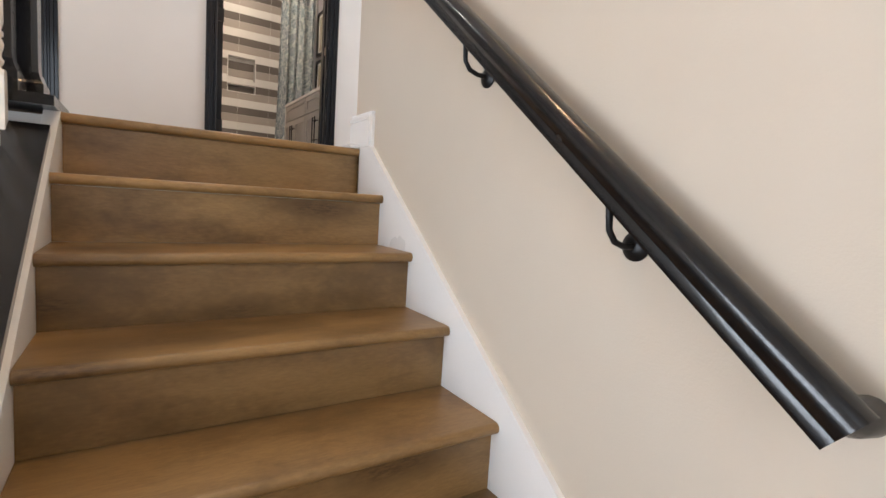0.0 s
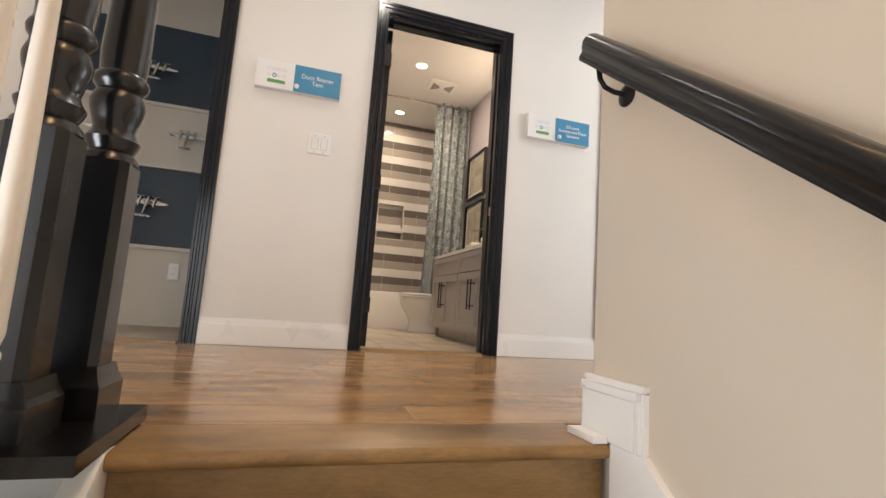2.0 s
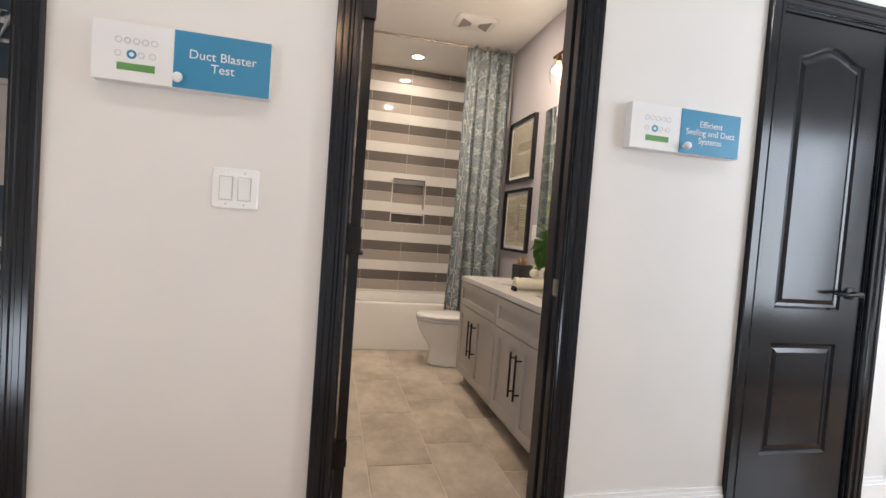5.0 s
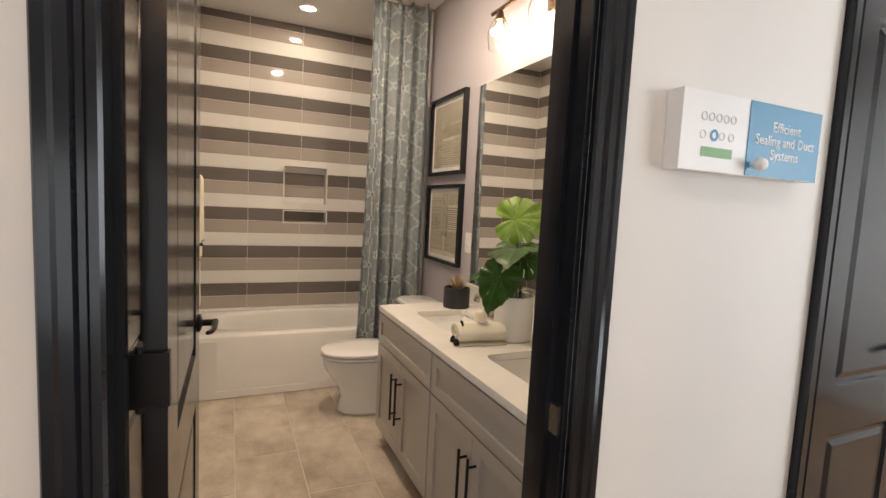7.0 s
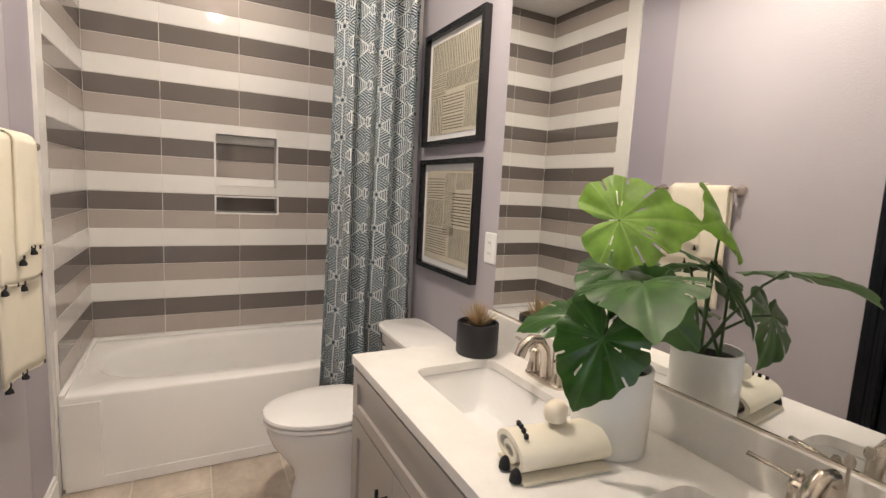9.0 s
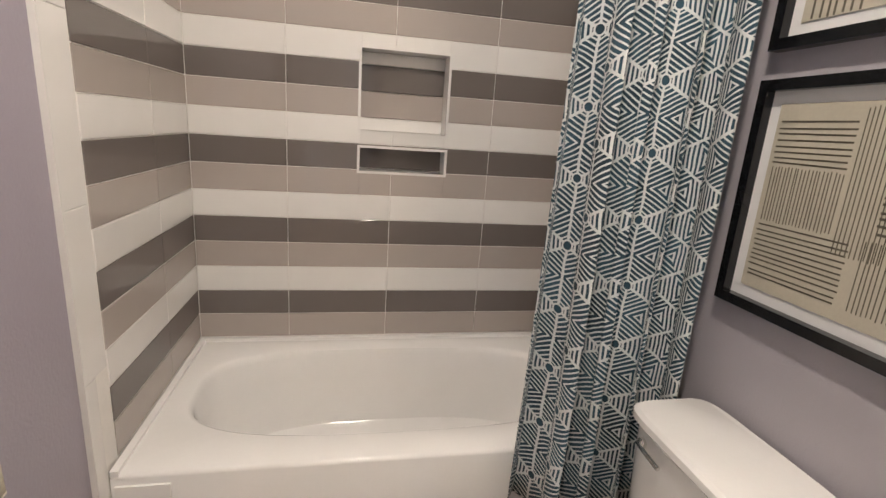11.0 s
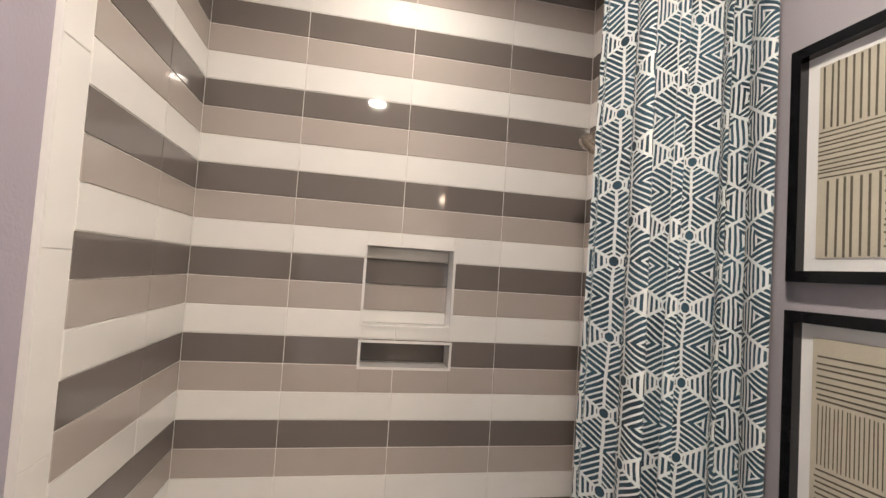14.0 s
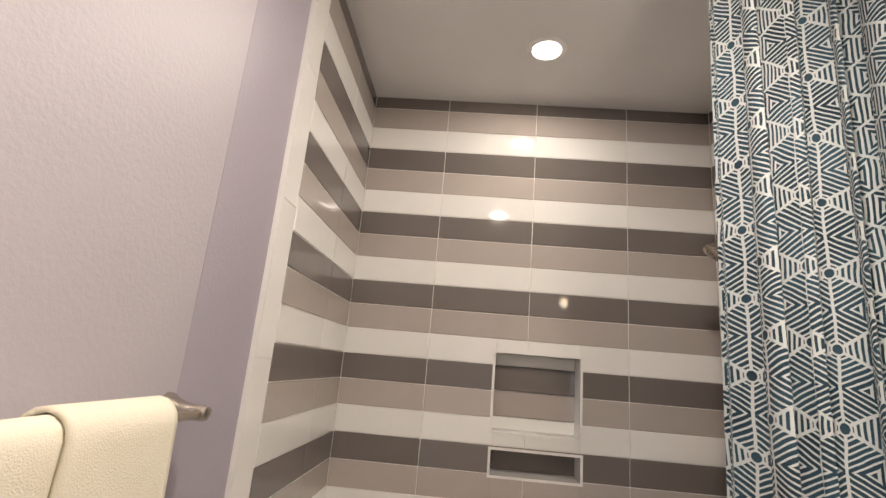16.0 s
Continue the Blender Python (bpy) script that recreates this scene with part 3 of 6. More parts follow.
def base_run(bm, x0, x1, y0, y1, h=0.135):
    """Base moulding of one straight run; its front is the side nearer the given y0 or x0."""
    for a, b, t in ((0.002, h - 0.030, 0.0), (h - 0.030, h - 0.016, 0.006), (h - 0.016, h, 0.009)):
        if x1 - x0 > y1 - y0:
            box(bm, x0, x1, y0 + t, y1, a, b)
        else:
            box(bm, x0 + t, x1, y0, y1, a, b)
    return bm


for n, (a, b) in enumerate(((-2.5, -1.736), (-0.802, -0.026), (0.891, 1.599), (2.318, 2.489), (3.426, 4.5))):
    solid("baseboard_hall", base_run(B(), a, b, -0.016, -0.0005, 0.14), TRIM, "white moulded baseboard along the hall wall", "baseboard", "structure", bevel=0.002)
solid("baseboard_wall_end", boxes((0.3465, 0.3648, -1.944, -1.760, 0.005, 0.104), (0.3510, 0.3648, -1.948, -1.762, 0.104, 0.110), (0.3440, 0.3648, -1.952, -1.758, 0.110, 0.124), (0.3530, 0.3648, -1.958, -1.762, 0.124, 0.128), (0.3500, 0.3648, -1.966, -1.761, 0.128, 0.139), (0.3510, 0.3648, -1.948, -1.9445, 0.005, 0.1035), (0.3440, 0.3648, -1.957, -1.9485, 0.005, 0.1095), (0.3520, 0.3648, -1.966, -1.9575, 0.005, 0.1235), (0.3650, 0.49, -1.7745, -1.757, 0.002, 0.108), (0.3650, 0.49, -1.7745, -1.760, 0.108, 0.139)), TRIM, "white moulded base block wrapping the end of the stair wall", "baseboard", "structure", bevel=0.002)
solid("shoe_moulding", boxes((0.31, 0.3463, -1.86, -1.758, 0.001, 0.016)), TRIM, "white shoe moulding at the top step", "trim", "structure", bevel=0.005)

solid("baseboard_bath", boxes((WL + 0.0005, WL + 0.014, 1.185, 2.532, 0.001, 0.098), (WL + 0.0005, WL + 0.009, 1.185, 2.532, 0.098, 0.118), (WL + 0.0005, WL + 0.026, 1.185, 2.532, 0.0008, 0.018)), TRIM, "white moulded baseboard along the bathroom wall", "baseboard", "structure", bevel=0.003)
solid("baseboard_bath_right", boxes((WR - 0.014, WR - 0.0005, 1.77, 2.538, 0.001, 0.098), (WR - 0.009, WR - 0.0005, 1.77, 2.538, 0.098, 0.118)), TRIM, "white moulded baseboard behind the toilet", "baseboard", "structure", bevel=0.003)

# ---- balustrade ----
cap = solid("stair_cap", sloped(B(), -0.855, -0.612, -3.60, -1.976, 0.0, 0.003, 0.030), BLACK_GLOSS, "black lacquered cap board below the balusters", "stair cap", "structure", bevel=0.004)
solid("landing_cap", boxes((-0.885, -0.603, -1.975, -1.635, 0.001, 0.030)), BLACK_GLOSS, "black lacquered plate below the newel posts", "stair cap", "structure", bevel=0.006)


def newel(x, y, z, label):
    e = thing("newel_post", (x, y, z), label, "newel post", "newel posts of the balustrade")
    s = 0.046
    part("base_block", loft(B(), [[(x + a * r, y + b * r, z + h) for a, b in ((-1, -1), (1, -1), (1, 1), (-1, 1))] for r, h in ((0.062, 0), (0.062, 0.055), (0.056, 0.066), (0.049, 0.09))]), BLACK_GLOSS, e, bevel=0.003)
    c = 0.30
    part("shaft", loft(B(), [[(x + p * s, y + q * s, z + h) for p, q in ((-1, -1 + c), (-1 + c, -1), (1 - c, -1), (1, -1 + c), (1, 1 - c), (1 - c, 1), (-1 + c, 1), (-1, 1 - c))] for h in (0.09, 0.475)] ), BLACK_GLOSS, e, bevel=0.002)
    prof = [(0.050, 0.44), (0.047, 0.452), (0.038, 0.462), (0.045, 0.475), (0.048, 0.485), (0.040, 0.496), (0.036, 0.508), (0.040, 0.525), (0.046, 0.545), (0.048, 0.56), (0.044, 0.575), (0.038, 0.585), (0.047, 0.597), (0.049, 0.606), (0.046, 0.615), (0.040, 0.622)]
    part("turning", lathe(B(), prof, (x, y, z + 0.035), 28), BLACK_GLOSS, e, smooth=True)
    part("upper_shaft", lathe(B(), [(0.040, 0.622), (0.043, 0.66), (0.040, 0.80), (0.034, 0.95), (0.040, 0.97), (0.046, 0.985), (0.046, 1.04)], (x, y, z + 0.035), 28), BLACK_GLOSS, e, smooth=True)
    part("finial", lathe(B(), [(0.052, 1.04), (0.056, 1.05), (0.052, 1.06), (0.03, 1.07), (0.04, 1.09), (0.046, 1.115), (0.038, 1.14), (0.012, 1.155)], (x, y, z + 0.035), 28), BLACK_GLOSS, e, smooth=True)
    return e


newel(-0.745, -1.885, 0.030, "black lacquered turned newel post at the stair head")
newel(-0.712, -1.715, 0.030, "black lacquered turned newel post behind the stair head")

BX = -0.718
first = None
for k in range(17):
    y = -1.995 - 0.0965 * k
    z = 0.030 + (y - Y1) * SL
    if first is None:
        y0, z0 = y, z
        first = thing("baluster", (BX, y, z), "cream painted turned baluster on the black cap board", "baluster", "balusters of the stairs")
        h = 0.019
        part("foot", prism(B(), [(y - h, z - 0.012 - h * SL), (y + h, z - 0.012 + h * SL), (y + h, z + 0.125), (y + h * 0.6, z + 0.14), (y - h * 0.6, z + 0.14), (y - h, z + 0.125)], "x", BX - h, BX + h), CREAM, first, bevel=0.002)
        part("turning", lathe(B(), [(0.013, 0.14), (0.011, 0.148), (0.016, 0.156), (0.0175, 0.163), (0.013, 0.170), (0.012, 0.178), (0.016, 0.195), (0.0175, 0.205), (0.014, 0.215), (0.012, 0.220), (0.0165, 0.227), (0.0165, 0.234), (0.012, 0.24), (0.0172, 0.26), (0.0165, 0.45), (0.013, 0.70), (0.011, 0.88)], (BX, y, z), 16), CREAM, first, smooth=True)
    else:
        copy_thing(first, Matrix.Translation((BX, y, z)))
e = thing("balustrade_rail", (BX, -2.7, 0.3), "black lacquered stair rail on the cream balusters", "handrail")
rail_poly = [(-0.028, -0.03), (0.028, -0.03), (0.03, -0.012), (0.022, 0.0), (0.032, 0.018), (0.024, 0.03), (0, 0.035), (-0.024, 0.03), (-0.032, 0.018), (-0.022, 0.0), (-0.03, -0.012)]
loops = []
for y in (-3.60, -1.845):
    loops.append([(BX + u, y, 0.93 + (y - Y1) * SL + v) for u, v in rail_poly])
part("rail", loft(B(), loops), BLACK_GLOSS, e, smooth=True)

# wall rail on its brackets
RX = 0.292
r0, r1 = Vector((RX, -1.832, 0.926)), Vector((RX, -3.518, -0.438))
rail = thing("wall_handrail", (RX, -2.6, 0.2), "black lacquered wall handrail with a moulded profile", "handrail")
d = (r1 - r0).normalized()
up = Vector((1, 0, 0)).cross(d).normalized()
up = up if up.z > 0 else -up
prof = [(-0.021, -0.036), (0.021, -0.036), (0.024, -0.028), (0.021, -0.014), (0.027, -0.004), (0.030, 0.010), (0.026, 0.024), (0.014, 0.033), (0, 0.036), (-0.014, 0.033), (-0.026, 0.024), (-0.030, 0.010), (-0.027, -0.004), (-0.021, -0.014), (-0.024, -0.028)]
part("rail", loft(B(), [[p + 0.95 * u * Vector((1, 0, 0)) + (0.94 * v) * up for u, v in prof] for p in (r0, r1)]), BLACK_GLOSS, rail, smooth=True)
part("wall_return", tube(B(), [r1 + Vector((0, 0.03, 0.02)), r1 + Vector((0.03, 0.01, 0.01)), r1 + Vector((0.071, 0.005, 0.005))], 0.026, 14), BLACK_GLOSS, rail, smooth=True)
for y, drop in ((-1.868, 0.098), (-2.665, 0.118), (-3.15, 0.118)):
    c = r0 + (r1 - r0) * ((y - r0.y) / (r1.y - r0.y))
    br = part("bracket", tube(B(), [(RX, y, c.z - 0.045), (RX, y - 0.004, c.z - drop + 0.028), (RX + 0.012, y - 0.008, c.z - drop + 0.008), (RX + 0.035, y - 0.010, c.z - drop), (0.362, y - 0.010, c.z - drop)], [0.007, 0.006, 0.006, 0.006, 0.007]), BLACK_METAL, rail, "black curved metal bracket", smooth=True)
    part("rosette", lathe(B(), [(0.028, 0), (0.028, 0.004), (0.020, 0.010), (0.010, 0.014)], seg=20, m=Matrix.Translation((0.3645, y - 0.010, c.z - drop)) @ Matrix.Rotation(radians(-90), 4, "Y")), BLACK_METAL, br, smooth=True)

# ---- door trim ----
CASING = [(0.0, 0.0), (0.0, 0.012), (0.005, 0.016), (0.016, 0.016), (0.020, 0.012), (0.028, 0.012), (0.033, 0.019), (0.048, 0.019), (0.053, 0.024), (0.067, 0.024), (0.070, 0.020), (0.070, 0.0)]


def door_trim(name, x0, x1, top, label, back=True):
    e = thing(name, ((x0 + x1) / 2, 0, 0), label, "door frame", kind="structure")
    for nm, y, s in (("casing", -0.0005, -1),) + ((("inner_casing", 0.1205, 1),) if back else ()):
        st = []
        for kx, kz, px in ((-1, 0, x0), (-1, 1, x0), (1, 1, x1), (1, 0, x1)):
            st.append([(px + kx * u, y + s * w, (top + u) * kz + 0.001 * (1 - kz)) for u, w in CASING])
        part(nm, loft(B(), st), CHARCOAL, e)
    part("jamb", boxes((x0 - 0.014, x0, 0.0, 0.12, 0.001, top), (x1 - 0.014, x1, 0.0, 0.12, 0.001, top), (x0, x1 - 0.014, 0.0, 0.12, top - 0.018, top)), CHARCOAL, e, bevel=0.002)
    part("stop", boxes((x0, x0 + 0.009, 0.045, 0.078, 0.001, top - 0.018), (x1 - 0.022, x1 - 0.014, 0.045, 0.078, 0.001, top - 0.018), (x0 + 0.009, x1 - 0.022, 0.045, 0.078, top - 0.030, top - 0.018)), CHARCOAL, e, bevel=0.002)
    return e


frames = [door_trim("door_frame_%d" % (i + 1), a, b, t, "charcoal enamelled door frame with a moulded casing", back=(i != 2)) for i, (a, b, t) in enumerate(OPEN)]
part("strike_plate", boxes((0.8028, 0.8061, 0.010, 0.042, 0.88, 0.94)), NICKEL, frames[1], "small metal strike plate")
for i, (a, b, t) in enumerate(OPEN):
    if i != 2:
        solid("threshold", prism(B(), [(-0.012, 0.0), (-0.004, 0.010), (0.05, 0.012), (0.085, 0.010), (0.11, 0.0)], "x", a + 0.010, b - 0.023), WOOD_X, "stained wooden threshold strip in the doorway", "threshold", "structure")


def arch(x0, x1, z0, z1, rise, n=14):
    """A door panel's outline; its head swells in an ogee when rise is given."""
    pts = [(x0, z0), (x1, z0)]
    if not rise:
        return pts + [(x1, z1), (x0, z1)]
    for i in range(n + 1):
        f = i / n
        pts.append((x1 + (x0 - x1) * f, z1 + rise * 0.5 * (1 - math.cos(2 * math.pi * f))))
    return pts


def inset(loop, d):
    n = len(loop)
    out = []
    for i in range(n):
        p, a, b = Vector(loop[i]), Vector(loop[i - 1]), Vector(loop[(i + 1) % n])
        e1, e2 = (p - a).normalized(), (b - p).normalized()
        n1, n2 = Vector((-e1.y, e1.x)), Vector((-e2.y, e2.x))
        nn = (n1 + n2).normalized()
        out.append(tuple(p + nn * d / max(0.4, nn.dot(n1))))
    return out


def panel_door_leaf(w, h, t, panels):
    """A moulded two-panel leaf, x 0..w, y 0..t, z 0..h, panels pressed into both faces."""
    bm = B()
    for y, s in ((0.0, 1), (t, -1)):
        ring = [bm.verts.new(p) for p in ((0, y, 0), (w, y, 0), (w, y, h), (0, y, h))]
        edges = [bm.edges.new((ring[i], ring[(i + 1) % 4])) for i in range(4)]
        for pn in panels:
            lps = [(pn, 0), (inset(pn, 0.010), 0.008), (inset(pn, 0.022), 0.009), (inset(pn, 0.040), 0.003)]
            vs = [[bm.verts.new((x, y + s * dep, z)) for x, z in lp] for lp, dep in lps]
            n = len(pn)
            edges += [bm.edges.new((vs[0][i], vs[0][(i + 1) % n])) for i in range(n)]
            for a, b in zip(vs, vs[1:]):
                for i in range(n):
                    bm.faces.new((a[i], a[(i + 1) % n], b[(i + 1) % n], b[i]))
            bm.faces.new(vs[-1])
        bmesh.ops.triangle_fill(bm, edges=edges, use_beauty=True)
    for a, b in (((0, 0), (w, 0)), ((w, 0), (w, h)), ((w, h), (0, h)), ((0, h), (0, 0))):
        bm.faces.new([bm.verts.new(p) for p in ((a[0], 0, a[1]), (b[0], 0, b[1]), (b[0], t, b[1]), (a[0], t, a[1]))])
    return bm


def door(name, w, h, m, label, lever, faces=(-1, 1)):
    """A door hung on its left edge: leaf, hinges, levers."""
    x0, x1 = w * 0.19, w * 0.81
    bm = panel_door_leaf(w, h, 0.035, [arch(x0, x1, 0.86, 1.885, 0.055), arch(x0, x1, 0.245, 0.715, 0)])
    bmesh.ops.transform(bm, matrix=m, verts=bm.verts)
    e = thing(name, m.translation, label, "door", kind="structure")
    leaf = part("leaf", bm, CHARCOAL, e)
    for z in (0.25, 1.02, 1.83):
        b2 = boxes((-0.012, 0.012, -0.004, 0.03 if lever else 0.054, z - 0.045, z + 0.045))
        lathe(b2, [(0.006, -0.055), (0.007, -0.05), (0.007, 0.05), (0.006, 0.055)], (-0.003, -0.005 if lever else 0.04, z), 10)
        bmesh.ops.transform(b2, matrix=m, verts=b2.verts)
        part("hinge", b2, BLACK_METAL, e, "black metal hinge")
    xh = w - 0.06
    for s in faces:
        y = 0.0 if s < 0 else 0.035
        b2 = lathe(B(), [(0.027, 0), (0.027, 0.006), (0.018, 0.010), (0.010, 0.012), (0.010, 0.045), (0.012, 0.052)], seg=20, m=Matrix.Translation((xh, y, 0.935)) @ Matrix.Rotation(radians(90 if s < 0 else -90), 4, "X"))
        yy = y + s * 0.047
        tube(b2, [(xh + 0.008, yy, 0.935), (xh - 0.02, yy, 0.937), (xh - 0.06, yy, 0.932), (xh - 0.105, yy - s * 0.006, 0.934), (xh - 0.118, yy - s * 0.016, 0.934)], [0.010, 0.009, 0.008, 0.007, 0.006])
        bmesh.ops.transform(b2, matrix=m, verts=b2.verts)
        part("lever_handle", b2, BLACK_METAL, e, "dark bronze lever handle", smooth=True)
    b2 = boxes((w - 0.0012, w + 0.0012, 0.006, 0.029, 0.905, 0.965))
    bmesh.ops.transform(b2, matrix=m, verts=b2.verts)
    part("latch_plate", b2, BLACK_METAL, e)
    return e


door("door_closet", 0.553, 2.035, pose(1.674, 0.006, 0.012), "closed charcoal closet door with an arched upper panel", True, (-1,))
door("door_bath", 0.765, 2.035, pose(0.099, 0.138, 0.012, 0, 0, 89.5), "charcoal panelled bathroom door standing open", False)

# linen closet door in the bathroom's left wall
LY0, LY1, LTOP = 0.345, 1.100, 2.045
e = thing("door_frame_5", (WL, (LY0 + LY1) / 2, 0), "charcoal enamelled casing round the linen closet door", "door frame", kind="structure")
part("casing", loft(B(), [[(WL + 0.0005 + w, py + ky * u * 1.15, (LTOP + u * 1.15) * kz + 0.001 * (1 - kz)) for u, w in CASING] for ky, kz, py in ((-1, 0, LY0), (-1, 1, LY0), (1, 1, LY1), (1, 0, LY1))]), CHARCOAL, e)
part("jamb", boxes((WL - 0.12, WL, LY0, LY0 + 0.010, 0.001, LTOP), (WL - 0.12, WL, LY1 - 0.010, LY1, 0.001, LTOP), (WL - 0.12, WL, LY0 + 0.010, LY1 - 0.010, LTOP - 0.010, LTOP), (WL - 0.075, WL - 0.060, LY0 + 0.010, LY1 - 0.010, 0.001, LTOP - 0.010)), CHARCOAL, e)
door("door_linen", LY1 - LY0 - 0.026, 2.018, pose(WL - 0.014, LY0 + 0.013, 0.010, 0, 0, 90), "closed charcoal linen closet door with two panels", True, (-1,))

# ---- bathroom: tub ----
tub = thing("bathtub", ((XL + XR) / 2, 2.97, 0), "white alcove bathtub with a panelled apron", "bathtub")
TX0, TX1, TY0, TY1, RIM = XL + 0.002, XR - 0.002, 2.585, YB - 0.002, 0.418
cx, cy = (TX0 + TX1) / 2, (TY0 + TY1) / 2 + 0.012


def rectloop(n, z, grow=0.0):
    out = []
    for x, y, _ in oval(0, 0, 1, 1, 0, n, 2.0):
        k = 1 / max(abs(x), abs(y))
        out.append(((TX0 + TX1) / 2 + x * k * ((TX1 - TX0) / 2 - grow), (TY0 + TY1) / 2 + y * k * ((TY1 - TY0) / 2 - grow), z))
    return out


N = 72
hx, hy = 0.672, 0.292
loops = [rectloop(N, 0.02), rectloop(N, RIM - 0.012), rectloop(N, RIM - 0.004, 0.004), rectloop(N, RIM, 0.012)]
for fx, fy, z, p in ((1.0, 1.0, RIM, 3.2), (0.985, 0.965, RIM - 0.006, 3.1), (0.972, 0.94, RIM - 0.025, 3.0), (0.95, 0.90, RIM - 0.12, 2.9), (0.92, 0.86, RIM - 0.24, 2.8), (0.87, 0.80, RIM - 0.31, 2.7), (0.76, 0.66, RIM - 0.335, 2.6), (0.4, 0.4, RIM - 0.342, 2.4)):
    loops.append(oval(cx, cy, hx * fx, hy * fy, z, N, p))
part("basin", loft(B(), loops, True, True), ACRYLIC, tub, smooth=True)
ap = boxes((TX0 + 0.01, TX1 - 0.01, TY0 - 0.007, TY0 + 0.004, 0.004, 0.052), (TX0 + 0.01, TX0 + 0.14, TY0 - 0.007, TY0 + 0.004, 0.052, RIM - 0.03), (TX1 - 0.14, TX1 - 0.01, TY0 - 0.007, TY0 + 0.004, 0.052, RIM - 0.03))
part("apron_border", ap, ACRYLIC, tub, bevel=0.004)
part("tile_flange", boxes((TX0, TX1, TY1 - 0.02, TY1, RIM - 0.004, RIM + 0.012), (TX0, TX0 + 0.02, TY0, TY1 - 0.02, RIM - 0.004, RIM + 0.012), (TX1 - 0.02, TX1, TY0, TY1 - 0.02, RIM - 0.004, RIM + 0.012)), ACRYLIC, tub, bevel=0.004)

spout = thing("tub_spout", (XR, 3.045, 0.50), "brushed nickel tub spout with a diverter knob", "tub spout")
part("body", tube(B(), [(XR, 3.045, 0.520), (XR - 0.06, 3.045, 0.520), (XR - 0.13, 3.045, 0.515), (XR - 0.165, 3.045, 0.500), (XR - 0.178, 3.045, 0.475)], [0.031, 0.029, 0.027, 0.025, 0.020], 18), NICKEL, spout, smooth=True)
part("knob", lathe(B(), [(0.005, 0), (0.005, 0.022), (0.009, 0.026), (0.010, 0.034), (0.006, 0.040)], (XR - 0.15, 3.045, 0.53), 14), NICKEL, spout, smooth=True)
sh = thing("wall_shower", (XR, 2.985, 2.02), "brushed nickel shower head on a bent arm", "shower head")
part("arm", tube(B(), [(XR, 2.985, 2.06), (XR - 0.05, 2.985, 2.06), (XR - 0.13, 2.985, 2.045), (XR - 0.165, 2.985, 2.010)], 0.010, 12), NICKEL, sh, smooth=True)
part("flange", lathe(B(), [(0.03, 0), (0.028, 0.006), (0.012, 0.012)], seg=20, m=Matrix.Translation((XR, 2.985, 2.06)) @ Matrix.Rotation(radians(-90), 4, "Y")), NICKEL, sh, smooth=True)
part("bell", lathe(B(), [(0.012, 0.0), (0.014, 0.02), (0.022, 0.035), (0.040, 0.062), (0.042, 0.075), (0.034, 0.078)], seg=24, m=Matrix.Translation((XR - 0.158, 2.985, 2.018)) @ Matrix.Rotation(radians(215), 4, "Y")), NICKEL, sh, smooth=True)

# curtain
cur = thing("shower_curtain", (1.25, 2.47, 0.3), "gathered teal and white geometric print shower curtain", "shower curtain")
NU, NV = 190, 40
bm = B()
uvl = bm.loops.layers.uv.new("UVMap")
rows = []
arc = [0.0]
pts = []
for i in range(NU + 1):
    f = i / NU
    x = 1.062 + 0.412 * f
    ph = 2 * math.pi * (4.0 * f + 0.6 * f * f + 0.12 * math.sin(5.1 * f))
    pts.append((x + 0.020 * math.sin(2 * ph), 0.070 * math.sin(ph) + 0.014 * math.sin(2.3 * ph + 1)))
    if i:
        arc.append(arc[-1] + math.hypot(pts[i][0] - pts[i - 1][0], pts[i][1] - pts[i - 1][1]))
Z0, Z1 = 0.315, 2.700
for j in range(NV + 1):
    g = j / NV
    z = Z0 + (Z1 - Z0) * g
    row = []
    for i, (x, y) in enumerate(pts):
        f = i / NU
        gather = 1.0 - 0.25 * g
        sway = 0.05 * (1 - g) ** 1.3 * (1 - f)
        hem = 0.05 * f * (1 - g)
        row.append(bm.verts.new((x - sway + 0.006 * math.sin(9 * f + 4 * g), 2.490 + y * gather * (1 + 0.25 * math.sin(3 * g + 6 * f)), z - hem)))
    rows.append(row)
for j in range(NV):
    for i in range(NU):
        fc = bm.faces.new((rows[j][i], rows[j][i + 1], rows[j + 1][i + 1], rows[j + 1][i]))
        for lp, (a, b) in zip(fc.loops, ((i, j), (i + 1, j), (i + 1, j + 1), (i, j + 1))):
            lp[uvl].uv = (arc[a], Z0 + (Z1 - Z0) * b / NV)
me = mesh_of("cloth", bm, CURTAIN, True)
ob = new("cloth", me)
ob.parent, ob.matrix_parent_inverse = cur, Matrix.Translation(-cur.location)
sol = ob.modifiers.new("thickness", "SOLIDIFY")
sol.thickness = 0.0015
part("rod", tube(B(), [(XL + 0.001, 2.475, 2.685), (XR - 0.001, 2.475, 2.685)], 0.010, 12), NICKEL, cur, smooth=True)

# ---- toilet ----
TYC = 2.185
wc = thing("toilet", (1.1, TYC, 0), "white two-piece toilet with its lid closed", "toilet")


def egg(front, back, wy, z, n=40):
    out = []
    for i in range(n):
        a = 2 * math.pi * i / n
        c, s = math.cos(a), math.sin(a)
        mid = front + (back - front) * 0.56
        x = mid + (c * (back - mid) if c > 0 else c * (mid - front))
        out.append((x, TYC + wy * math.copysign(abs(s) ** 0.85, s), z))
    return out


